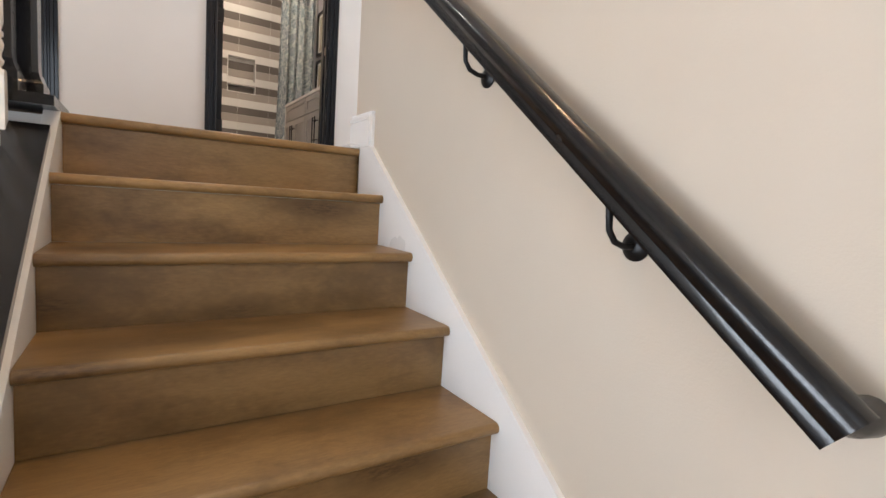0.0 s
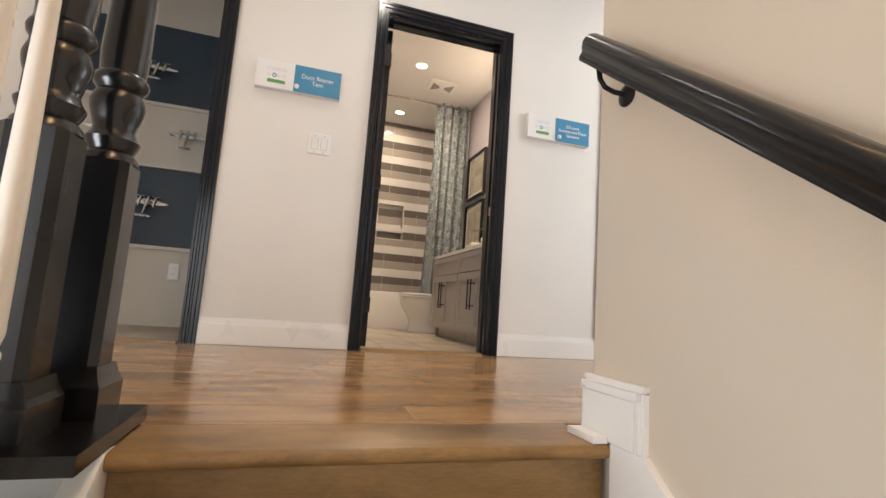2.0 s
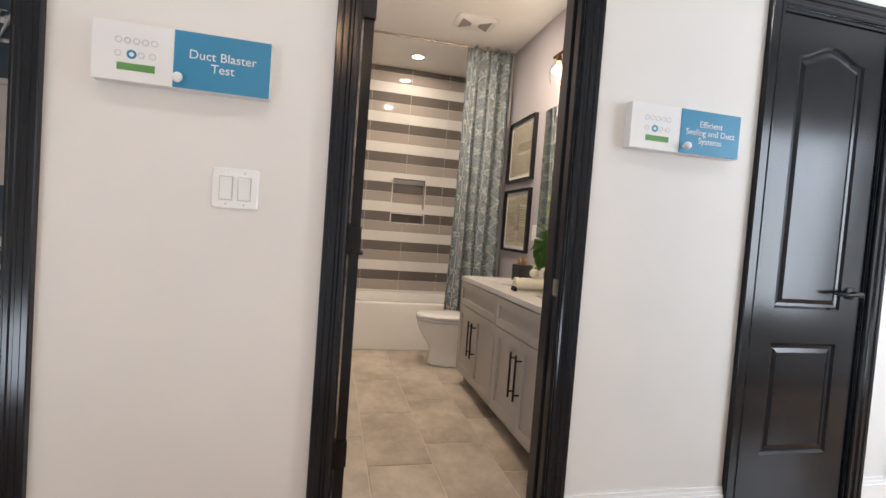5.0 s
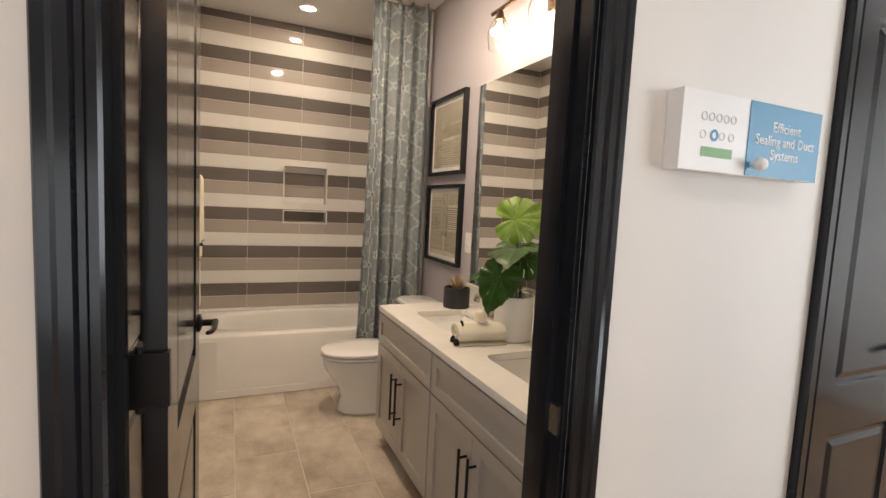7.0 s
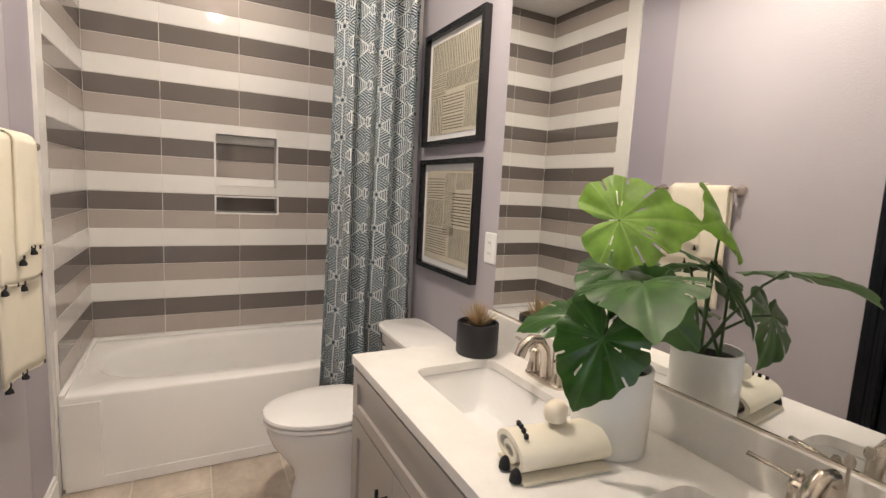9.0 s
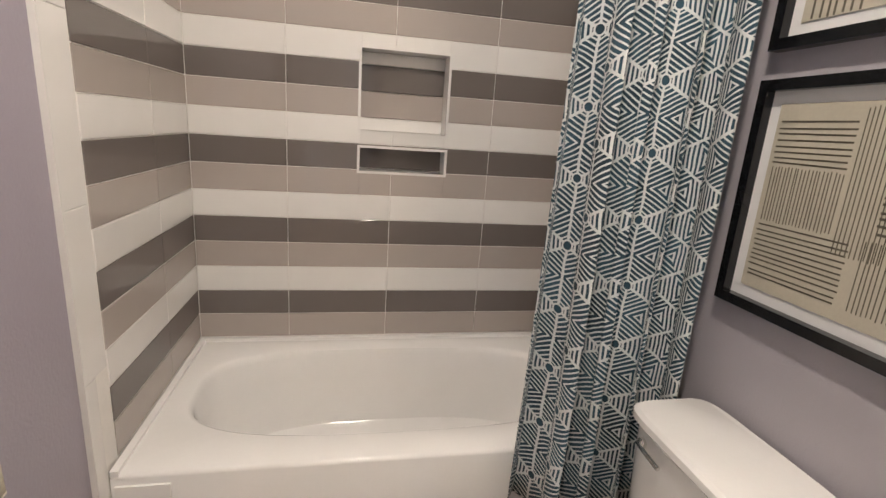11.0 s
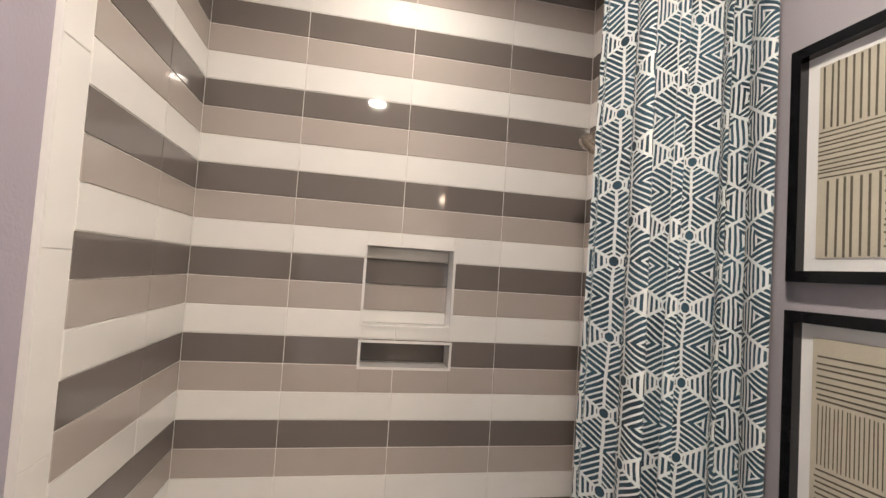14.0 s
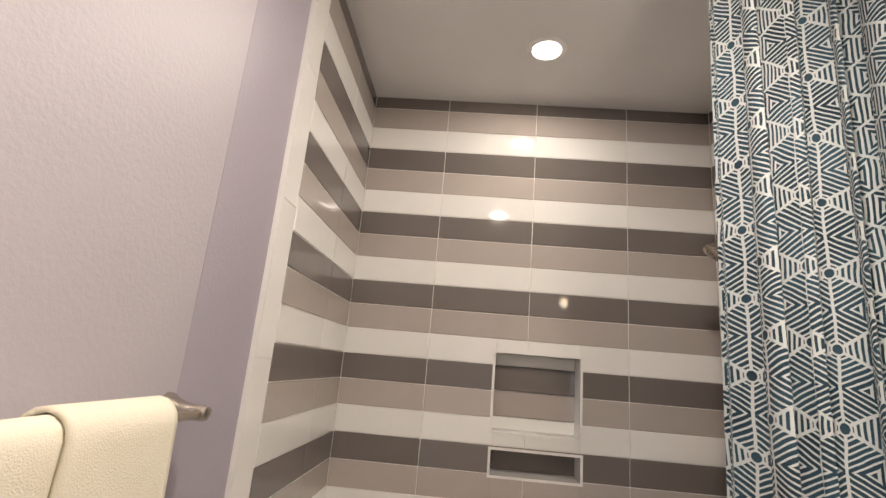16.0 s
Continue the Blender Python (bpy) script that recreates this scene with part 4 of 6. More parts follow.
part("bowl", loft(B(), [egg(0.835, 1.36, 0.128, 0.0), egg(0.825, 1.36, 0.135, 0.012), egg(0.832, 1.35, 0.128, 0.05), egg(0.842, 1.34, 0.122, 0.10), egg(0.825, 1.33, 0.130, 0.16), egg(0.785, 1.31, 0.152, 0.22), egg(0.748, 1.29, 0.172, 0.275), egg(0.731, 1.275, 0.181, 0.32), egg(0.727, 1.268, 0.183, 0.345), egg(0.730, 1.265, 0.181, 0.356), egg(0.745, 1.255, 0.165, 0.357), egg(0.745, 1.255, 0.165, 0.3635)]), PORCELAIN, wc, smooth=True)
part("seat", loft(B(), [egg(0.742, 1.20, 0.165, 0.361), egg(0.742, 1.20, 0.165, 0.365), egg(0.720, 1.20, 0.183, 0.366), egg(0.715, 1.20, 0.187, 0.368), egg(0.715, 1.20, 0.187, 0.376), egg(0.722, 1.20, 0.182, 0.381)]), PORCELAIN, wc, smooth=True)
part("lid", loft(B(), [egg(0.748, 1.205, 0.158, 0.3812), egg(0.748, 1.205, 0.158, 0.3885), egg(0.716, 1.205, 0.187, 0.3890), egg(0.713, 1.205, 0.189, 0.395), egg(0.716, 1.205, 0.187, 0.405), egg(0.735, 1.195, 0.172, 0.412), egg(0.85, 1.13, 0.09, 0.416)]), PORCELAIN, wc, smooth=True)
for v in (-0.07, 0.07):
    part("hinge_block", boxes((1.19, 1.235, TYC + v - 0.015, TYC + v + 0.015, 0.363, 0.392)), PORCELAIN, wc, bevel=0.006)
part("tank", loft(B(), [oval(1.375, TYC, 0.095, 0.185, 0.34, 40, 6), oval(1.375, TYC, 0.10, 0.195, 0.37, 40, 6), oval(1.375, TYC, 0.108, 0.205, 0.655, 40, 6)]), PORCELAIN, wc, smooth=True)
part("tank_lid", loft(B(), [oval(1.372, TYC, 0.116, 0.213, 0.655, 40, 6), oval(1.372, TYC, 0.121, 0.218, 0.661, 40, 6), oval(1.372, TYC, 0.121, 0.218, 0.678, 40, 6), oval(1.372, TYC, 0.112, 0.208, 0.687, 40, 6)]), PORCELAIN, wc, smooth=True)
fl = part("flush_lever", lathe(B(), [(0.013, 0), (0.013, 0.008), (0.007, 0.012)], seg=16, m=Matrix.Translation((1.268, TYC + 0.14, 0.615)) @ Matrix.Rotation(radians(-90), 4, "Y")), CHROME, wc, "chrome flush lever", smooth=True)
part("lever_arm", tube(B(), [(1.254, TYC + 0.145, 0.615), (1.252, TYC + 0.10, 0.612), (1.254, TYC + 0.06, 0.606)], 0.006, 8), CHROME, fl, smooth=True)

# ---- vanity ----
VX, VY0, VY1, VT = 0.968, 0.242, 1.752, 0.742


def shaker(bm, y0, y1, z0, z1, x, rail=0.055, t=0.019):
    """A shaker front facing -x: frame proud, field set back."""
    box(bm, x - t, x, y0, y0 + rail, z0, z1)
    box(bm, x - t, x, y1 - rail, y1, z0, z1)
    box(bm, x - t, x, y0 + rail, y1 - rail, z0, z0 + rail)
    box(bm, x - t, x, y0 + rail, y1 - rail, z1 - rail, z1)
    box(bm, x - t + 0.010, x, y0 + rail, y1 - rail, z0 + rail, z1 - rail)
    return bm


def bar_pull(y, z0, z1, x, parent):
    h = part("bar_pull", tube(B(), [(x - 0.032, y, z0), (x - 0.032, y, z1)], 0.0055, 10), BLACK_METAL, parent, "black metal bar pull", smooth=True)
    for z in (z0 + 0.03, z1 - 0.03):
        part("post", tube(B(), [(x, y, z), (x - 0.032, y, z)], 0.0045, 8), BLACK_METAL, h, smooth=True)


for y0, y1 in ((VY0, 0.997), (0.998, VY1)):
    e = thing("vanity_cabinet", (1.23, (y0 + y1) / 2, 0), "greige shaker vanity cabinet with black bar pulls", "cabinet", "vanity cabinets")
    part("body", boxes((VX, 1.50, y0, y0 + 0.018, 0.09, VT), (VX, 1.50, y1 - 0.018, y1, 0.09, VT), (VX, VX + 0.018, y0 + 0.018, y1 - 0.018, 0.09, VT), (1.485, 1.50, y0 + 0.018, y1 - 0.018, 0.09, VT), (VX + 0.018, 1.485, y0 + 0.018, y1 - 0.018, 0.09, 0.108)), CABINET, e)
    part("toe_kick", boxes((VX + 0.07, 1.50, y0 + 0.002, y1 - 0.018, 0.0, 0.09)), CABINET, e)
    if y1 == VY1:
        part("end_panel", boxes((VX + 0.045, 1.50, y1 - 0.017, y1, 0.0, 0.0895)), CABINET, e)
    part("drawer_front", shaker(B(), y0 + 0.006, y1 - 0.006, 0.575, VT - 0.008, VX - 0.001, 0.042), CABINET, e, bevel=0.0015)
    mid = (y0 + y1) / 2
    for a, b, s in ((y0 + 0.006, mid - 0.0015, -1), (mid + 0.0015, y1 - 0.006, 1)):
        dd = part("cabinet_door", shaker(B(), a, b, 0.098, 0.568, VX - 0.001), CABINET, e, bevel=0.0015)
        bar_pull(mid + s * 0.034, 0.275, 0.505, VX - 0.020, dd)

SINKS = ((1.085, 1.375, 1.135, 1.570), (1.085, 1.375, 0.385, 0.820))
ctop = thing("countertop", (1.22, 1.0, VT), "white quartz double vanity top with a backsplash", "countertop")
CX0, CX1, CY0, CY1, CZ = 0.947, 1.503, 0.236, 1.764, 0.771


def slab_with_holes():
    bm = B()
    for z, flip in ((CZ, False), (VT + 0.001, True)):
        ring = [bm.verts.new((x, y, z)) for x, y in ((CX0, CY0), (CX1, CY0), (CX1, CY1), (CX0, CY1))]
        es = [bm.edges.new((ring[i], ring[(i + 1) % 4])) for i in range(4)]
        for x0, x1, y0, y1 in SINKS:
            lp = [bm.verts.new((p[0], p[1], z)) for p in oval((x0 + x1) / 2, (y0 + y1) / 2, (x1 - x0) / 2, (y1 - y0) / 2, z, 40, 9)]
            es += [bm.edges.new((lp[i], lp[(i + 1) % 40])) for i in range(40)]
        bmesh.ops.triangle_fill(bm, edges=es, use_beauty=True)
    low = {(round(v.co.x, 5), round(v.co.y, 5)): v for v in bm.verts if abs(v.co.z - CZ) > 1e-5}
    for e in [e for e in bm.edges if len(e.link_faces) == 1 and abs(e.verts[0].co.z - CZ) < 1e-5]:
        a, b = e.verts
        bm.faces.new((a, b, low[(round(b.co.x, 5), round(b.co.y, 5))], low[(round(a.co.x, 5), round(a.co.y, 5))]))
    return bm


part("slab", slab_with_holes(), QUARTZ, ctop)
part("backsplash", boxes((1.482, 1.5035, CY0, CY1, CZ + 0.0005, 0.884)), QUARTZ, ctop, bevel=0.002)
for x0, x1, y0, y1 in SINKS:
    s = thing("sink", ((x0 + x1) / 2, (y0 + y1) / 2, 0.62), "white rectangular undermount sink", "sink", "vanity sinks")
    mx, my, rx, ry = (x0 + x1) / 2, (y0 + y1) / 2, (x1 - x0) / 2, (y1 - y0) / 2
    lp = [oval(mx, my, rx + 0.012, ry + 0.012, VT - 0.002, 40, 9), oval(mx, my, rx + 0.003, ry + 0.003, VT - 0.002, 40, 9), oval(mx, my, rx - 0.004, ry - 0.004, VT - 0.02, 40, 8), oval(mx, my, rx - 0.022, ry - 0.025, VT - 0.10, 40, 7), oval(mx, my, rx - 0.04, ry - 0.05, VT - 0.125, 40, 6), oval(mx, my, 0.03, 0.03, VT - 0.135, 40, 2)]
    part("basin", loft(B(), lp, False, True), PORCELAIN, s, smooth=True)
    part("drain", lathe(B(), [(0.028, 0), (0.028, 0.004), (0.020, 0.005), (0.018, 0.012), (0.008, 0.014)], (mx, my, VT - 0.1345), 20), NICKEL, s, "nickel drain", smooth=True)


def faucet(y, group):
    e = thing("faucet", (1.435, y, CZ), "brushed nickel two-lever centreset faucet", "faucet", group)
    x = 1.432
    part("base_plate", loft(B(), [oval(x, y, 0.027, 0.083, CZ, 32, 3), oval(x, y, 0.027, 0.083, CZ + 0.007, 32, 3), oval(x, y, 0.021, 0.076, CZ + 0.014, 32, 3)]), NICKEL, e, smooth=True)
    part("spout", tube(B(), [(x, y, CZ + 0.012), (x, y, CZ + 0.06), (x - 0.006, y, CZ + 0.10), (x - 0.028, y, CZ + 0.132), (x - 0.062, y, CZ + 0.138), (x - 0.090, y, CZ + 0.118), (x - 0.102, y, CZ + 0.088)], [0.019, 0.016, 0.0145, 0.0145, 0.015, 0.016, 0.0165], 16), NICKEL, e, smooth=True)
    part("lift_rod", lathe(B(), [(0.003, 0), (0.003, 0.12), (0.008, 0.125), (0.009, 0.135), (0.004, 0.145)], (x + 0.030, y, CZ + 0.012), 12), NICKEL, e, smooth=True)
    for s in (-1, 1):
        yy = y + s * 0.056
        hub = part("handle_hub", lathe(B(), [(0.022, 0), (0.021, 0.01), (0.015, 0.03), (0.014, 0.055), (0.017, 0.062), (0.015, 0.070), (0.008, 0.075), (0.010, 0.083), (0.006, 0.092)], (x, yy, CZ + 0.010), 18), NICKEL, e, smooth=True)
        part("lever", tube(B(), [(x, yy, CZ + 0.084), (x - 0.004, yy + s * 0.035, CZ + 0.090), (x - 0.010, yy + s * 0.085, CZ + 0.094)], [0.005, 0.006, 0.008], 10, 0.6), NICKEL, hub, smooth=True)


faucet(1.352, "vanity faucets")
faucet(0.602, "vanity faucets")

mir = thing("mirror", (1.50, 1.01, 0.884), "frameless wall mirror above the double vanity", "mirror")
part("glass", boxes((1.497, 1.5035, 0.255, 1.752, 0.890, 2.03)), MIRROR, mir)
part("edge_channel", boxes((1.4935, 1.5038, 0.255, 1.752, 0.8845, 0.8895)), NICKEL, mir)

# sconce over the mirror
sc = thing("vanity_light", (1.5, 1.05, 2.28), "bronze three-bulb vanity light with clear glass shades", "wall lamp")
part("back_plate", boxes((1.485, 1.5038, 0.98, 1.12, 2.23, 2.37)), BRONZE, sc, bevel=0.004)
part("bar", tube(B(), [(1.40, 0.62, 2.315), (1.40, 1.48, 2.315)], 0.010, 12), BRONZE, sc, smooth=True)
part("arm", tube(B(), [(1.487, 1.05, 2.315), (1.40, 1.05, 2.315)], 0.010, 10), BRONZE, sc, smooth=True)
for y in (0.70, 1.05, 1.40):
    part("socket", lathe(B(), [(0.012, 0.0), (0.018, -0.012), (0.020, -0.03), (0.030, -0.042), (0.030, -0.05), (0.014, -0.052)], (1.40, y, 2.308), 18), BRONZE, sc, smooth=True)
    sd = part("shade", lathe(B(), [(0.030, -0.045), (0.045, -0.07), (0.056, -0.11), (0.055, -0.15), (0.048, -0.185), (0.046, -0.185), (0.053, -0.15), (0.054, -0.11), (0.043, -0.07), (0.028, -0.047)], (1.40, y, 2.308), 24), GLASS, sc, "clear glass shade", smooth=True)
    sd.visible_shadow = False
    bl = part("bulb", lathe(B(), [(0.010, -0.052), (0.013, -0.06), (0.020, -0.085), (0.023, -0.105), (0.019, -0.125), (0.008, -0.137)], (1.40, y, 2.308), 16), BULB, sc, "glowing warm bulb", smooth=True)
    bl.visible_shadow = False
    lamp("vanity_bulb_lamp", "POINT", pose(1.372, y, 2.20), P_BULB, (1.0, 0.82, 0.63), 0.022)

# recessed ceiling lights
for x, y, z in ((0.70, 2.985, CEILING), (0.66, 1.72, CEILING)):
    e = thing("recessed_light", (x, y, z), "lit round recessed ceiling light with a white trim", "ceiling light", "recessed bathroom lights")
    part("trim_ring", lathe(B(), [(0.074, 0.0), (0.072, -0.006), (0.056, -0.006), (0.053, -0.001)], (x, y, z), 32), TRIM, e, smooth=True)
    ln = part("lens", lathe(B(), [(0.053, -0.0005), (0.053, -0.002), (0.02, -0.0022)], (x, y, z), 32), LENS, e, "glowing lens")
    ln.visible_shadow = False
# First is implied by the handrail's shadow; the other three are added fill fixtures.
for x, y in ((-0.1, -2.9), (0.1, -0.95), (1.9, -0.95), (-1.6, -0.8)):
    e = thing("recessed_light", (x, y, HALL_CEILING), "unseen lit round recessed hall ceiling light", "ceiling light", "recessed hall lights")
    part("trim_ring", lathe(B(), [(0.074, 0.0), (0.072, -0.006), (0.056, -0.006), (0.053, -0.001)], (x, y, HALL_CEILING), 32), TRIM, e, smooth=True)
    ln = part("lens", lathe(B(), [(0.053, -0.0005), (0.053, -0.002), (0.02, -0.0022)], (x, y, HALL_CEILING), 32), LENS, e, "glowing lens")
    ln.visible_shadow = False
fan = thing("exhaust_fan", (0.98, 2.06, CEILING), "white bathroom exhaust fan grille with two grey wedges", "exhaust fan")
part("cover", loft(B(), [oval(0.98, 2.06, 0.155, 0.135, CEILING - 0.0005, 40, 8), oval(0.98, 2.06, 0.155, 0.135, CEILING - 0.010, 40, 8), oval(0.98, 2.06, 0.13, 0.11, CEILING - 0.022, 40, 8)]), PLASTIC, fan, smooth=True)
GREY = surface("grey_grille", (0.30, 0.28, 0.27), 0.6)
for s in (-1, 1):
    part("louvre", prism(B(), [(0.98 + s * 0.115, 1.975), (0.98 + s * 0.115, 2.145), (0.98 + s * 0.03, 2.085), (0.98 + s * 0.03, 2.035)], "z", CEILING - 0.0245, CEILING - 0.0215), GREY, fan, "grey louvred wedge")

# framed art
def framed_art(z0, z1, blocks, label):
    y0, y1, x = 1.895, 2.432, WR
    e = thing("framed_art", (x, (y0 + y1) / 2, z0), label, "picture", "framed line prints")
    w = 0.024
    part("frame", boxes((x - 0.032, x - 0.001, y0, y0 + w, z0, z1), (x - 0.032, x - 0.001, y1 - w, y1, z0, z1), (x - 0.032, x - 0.001, y0 + w, y1 - w, z0, z0 + w), (x - 0.032, x - 0.001, y0 + w, y1 - w, z1 - w, z1)), BLACK_GLOSS, e, bevel=0.002)
    part("mat_board", boxes((x - 0.010, x - 0.002, y0 + w, y1 - w, z0 + w, z1 - w)), SIGN_WHITE, e)
    m0, m1, n0, n1 = y0 + 0.052, y1 - 0.052, z0 + 0.052, z1 - 0.052
    part("paper", boxes((x - 0.013, x - 0.0102, m0, m1, n0, n1)), PAPER, e, "cream paper with hatched line blocks")
    rnd = random.Random(int(z0 * 100))
    bm = B()
    for u0, u1, v0, v1, up, pitch, t in blocks:
        pitch, t = pitch * 0.74, t * 1.35
        a0, a1 = m1 - u1 * (m1 - m0), m1 - u0 * (m1 - m0)
        b0, b1 = n0 + v0 * (n1 - n0), n0 + v1 * (n1 - n0)
        span = (a1 - a0) if up else (b1 - b0)
        for i in range(int(span / pitch)):
            c = (i + 0.5) * pitch + rnd.uniform(-0.1, 0.1) * pitch
            j, k = rnd.uniform(0, 0.004), rnd.uniform(-0.0012, 0.0012)
            lo, hi = ((a0 + c, b0 + j), (a0 + c + k, b1 - j)) if up else ((a0 + j, b0 + c), (a1 - j, b0 + c + k))
            d = Vector((hi[0] - lo[0], hi[1] - lo[1])).normalized() * t
            prism(bm, [(lo[0] - d.y, lo[1] + d.x), (lo[0] + d.y, lo[1] - d.x), (hi[0] + d.y, hi[1] - d.x), (hi[0] - d.y, hi[1] + d.x)], "x", x - 0.0138, x - 0.0131)
    part("hatching", bm, INK, e, "dark hatched lines")
    return e


framed_art(1.536, 2.052, ((0, 1, 0.66, 1.0, True, 0.020, 0.0015), (0, 0.34, 0.40, 0.66, False, 0.013, 0.0011), (0.34, 1, 0.46, 0.66, True, 0.010, 0.0008), (0, 0.3, 0.0, 0.40, True, 0.022, 0.0017), (0.30, 0.74, 0.03, 0.44, False, 0.018, 0.0015), (0.74, 1, 0.03, 0.45, True, 0.012, 0.0008)), "black framed cream print with hatched line blocks")
framed_art(0.955, 1.474, ((0.02, 0.42, 0.68, 0.95, False, 0.017, 0.0014), (0.42, 0.66, 0.3, 0.98, True, 0.012, 0.0007), (0.02, 0.42, 0.38, 0.68, True, 0.011, 0.0007), (0.60, 0.98, 0.42, 0.80, False, 0.018, 0.0018), (0.02, 0.52, 0.06, 0.38, False, 0.016, 0.0013), (0.55, 0.98, 0.06, 0.40, True, 0.012, 0.0007), (0.66, 0.98, 0.80, 0.98, True, 0.012, 0.0008)), "black framed cream print with crossing hatched blocks")

# outlet and switch
def wall_plate(e, m, w, h):
    bm = loft(B(), [oval(0, 0, w / 2, h / 2, 0, 32, 14), oval(0, 0, w / 2, h / 2, 0.003, 32, 14), oval(0, 0, w / 2 - 0.004, h / 2 - 0.004, 0.006, 32, 14)])
    bmesh.ops.transform(bm, matrix=m, verts=bm.verts)
    return part("plate", bm, PLASTIC, e)


def put(bm, m):
    bmesh.ops.transform(bm, matrix=m, verts=bm.verts)
    return bm


m = Matrix.Translation((WR - 0.0005, 1.806, 1.120)) @ Matrix.Rotation(radians(-90), 4, "Z") @ Matrix.Rotation(radians(90), 4, "X")
e = thing("power_outlet", m.translation, "white duplex power outlet on the bathroom wall", "power outlet")
wall_plate(e, m, 0.078, 0.122)
for v in (-0.021, 0.021):
    r = part("receptacle", put(loft(B(), [oval(0, v, 0.017, 0.015, 0.0055, 24, 5), oval(0, v, 0.016, 0.014, 0.0075, 24, 5)]), m), PLASTIC, e)
    part("slot", put(boxes((-0.008, -0.006, v - 0.004, v + 0.005, 0.0074, 0.0082), (0.006, 0.008, v - 0.004, v + 0.005, 0.0074, 0.0082)), m), INK, r)
m = Matrix.Translation((-0.292, -0.0005, 1.165)) @ Matrix.Rotation(radians(90), 4, "X")
e = thing("light_switch", m.translation, "white double rocker light switch on the hall wall", "light switch")
wall_plate(e, m, 0.134, 0.124)
for u in (-0.026, 0.026):
    # Grey plate a little larger than the rocker, in place of its shadow line.
    part("rocker_shade", put(boxes((u - 0.0195, u + 0.0195, -0.0365, 0.0365, 0.0052, 0.0064)), m), SIGN_GREY, e)
    part("rocker", put(prism(B(), [(-0.033, 0.0055), (-0.033, 0.0075), (0.0, 0.0095), (0.033, 0.0145), (0.033, 0.0055)], "x", u - 0.0165, u + 0.0165), m), PLASTIC, e, bevel=0.001)
for u in (-0.026, 0.026):
    for v in (-0.048, 0.048):
        part("screw", put(lathe(B(), [(0.003, 0.0055), (0.003, 0.0068), (0.001, 0.007)], (u, v, 0), 10), m), NICKEL, e)

# ---- signs in the hall ----
def lettering(words, size, spot, m, parent, gap=0.95):
    """Flat raised letters in the built-in font, centred on spot in the sign's plane."""
    cv = bpy.data.curves.new("lettering", "FONT")
    cv.body, cv.size, cv.align_x, cv.align_y, cv.extrude, cv.space_line = words, size, "CENTER", "CENTER", 0.0006, gap
    cv.resolution_u = 3
    tmp = new("lettering", cv)
    bpy.context.view_layer.update()
    me = bpy.data.meshes.new_from_object(tmp.evaluated_get(bpy.context.evaluated_depsgraph_get()))
    bpy.data.objects.remove(tmp)
    me.transform(m @ Matrix.Translation((spot[0], spot[1], 0.0006)))
    me.materials.clear()
    me.materials.append(SIGN_WHITE)
    ob = new("lettering", me)
    ob.parent = parent
    if parent.type == "EMPTY":
        ob.matrix_parent_inverse = Matrix.Translation(-parent.location)
    return ob


def ring(r0, r1, t, m, seg=18):
    q = B()
    rr = [[q.verts.new((r * math.cos(2 * math.pi * i / seg), r * math.sin(2 * math.pi * i / seg), z)) for i in range(seg)] for r, z in ((r0, 0), (r0, t), (r1, t), (r1, 0))]
    for a, b in zip(rr, rr[1:]):
        for i in range(seg):
            q.faces.new((a[i], a[(i + 1) % seg], b[(i + 1) % seg], b[i]))
    return put(q, m)


def hall_sign(x0, words, size, label):
    w, h, d = 0.466, 0.162, 0.040
    z0 = 1.437
    e = thing("wall_sign", (x0 + w / 2, 0, z0), label, "sign", "information signs")
    cut = x0 + 0.205
    part("box", boxes((x0, x0 + w, -d, -0.001, z0, z0 + h)), SIGN_WHITE, e, "white sign box", bevel=0.0015)
    bl = part("blue_panel", boxes((cut, x0 + w - 0.0005, -d - 0.002, -d - 0.0003, z0 + 0.0005, z0 + h - 0.0005)), SIGN_BLUE, e, "blue panel with white lettering")
    m = Matrix.Translation(((cut + x0 + w) / 2, -d - 0.002, z0 + h / 2)) @ Matrix.Rotation(radians(90), 4, "X")
    lettering(words, size, (0.0, 0.0), m, bl)
    # plain shapes for the mark: two rows of rings, a ring in teal and a green bar
    mk = part("mark_bar", boxes((x0 + 0.062, x0 + 0.158, -d - 0.0012, -d - 0.0002, z0 + 0.030, z0 + 0.050)), SIGN_GREEN, e, "green bar")
    bm = B()
    for row, zc in ((0, z0 + 0.112), (1, z0 + 0.075)):
        for i in range(5 - row):
            if row == 1 and i == 1:
                continue
            c = x0 + 0.064 + i * (0.0225 if row == 0 else 0.029)
            q = ring(0.0088, 0.0070, 0.001, Matrix.Translation((c, -d - 0.0002, zc)) @ Matrix.Rotation(radians(90), 4, "X"))
            tmp = bpy.data.meshes.new("t")
            q.to_mesh(tmp)
            q.free()
            bm.from_mesh(tmp)
    part("mark_rings", bm, SIGN_GREY, e, "grey rings")
    part("mark_dot", ring(0.0125, 0.0065, 0.001, Matrix.Translation((x0 + 0.098, -d - 0.0002, z0 + 0.075)) @ Matrix.Rotation(radians(90), 4, "X")), SIGN_BLUE, e, "blue ring")
    part("knob", lathe(B(), [(0.006, 0.0), (0.006, 0.012), (0.011, 0.015), (0.0145, 0.024), (0.011, 0.033), (0.004, 0.037)], seg=20, m=Matrix.Translation((cut + 0.018, -d, z0 + 0.024)) @ Matrix.Rotation(radians(90), 4, "X")), SIGN_WHITE, e, "white round knob", smooth=True)
    return e


hall_sign(-0.673, "Duct Blaster\nTest", 0.036, "blue and white information sign about a duct test")
hall_sign(1.016, "Efficient\nSealing and Duct\nSystems", 0.032, "blue and white information sign about duct sealing")

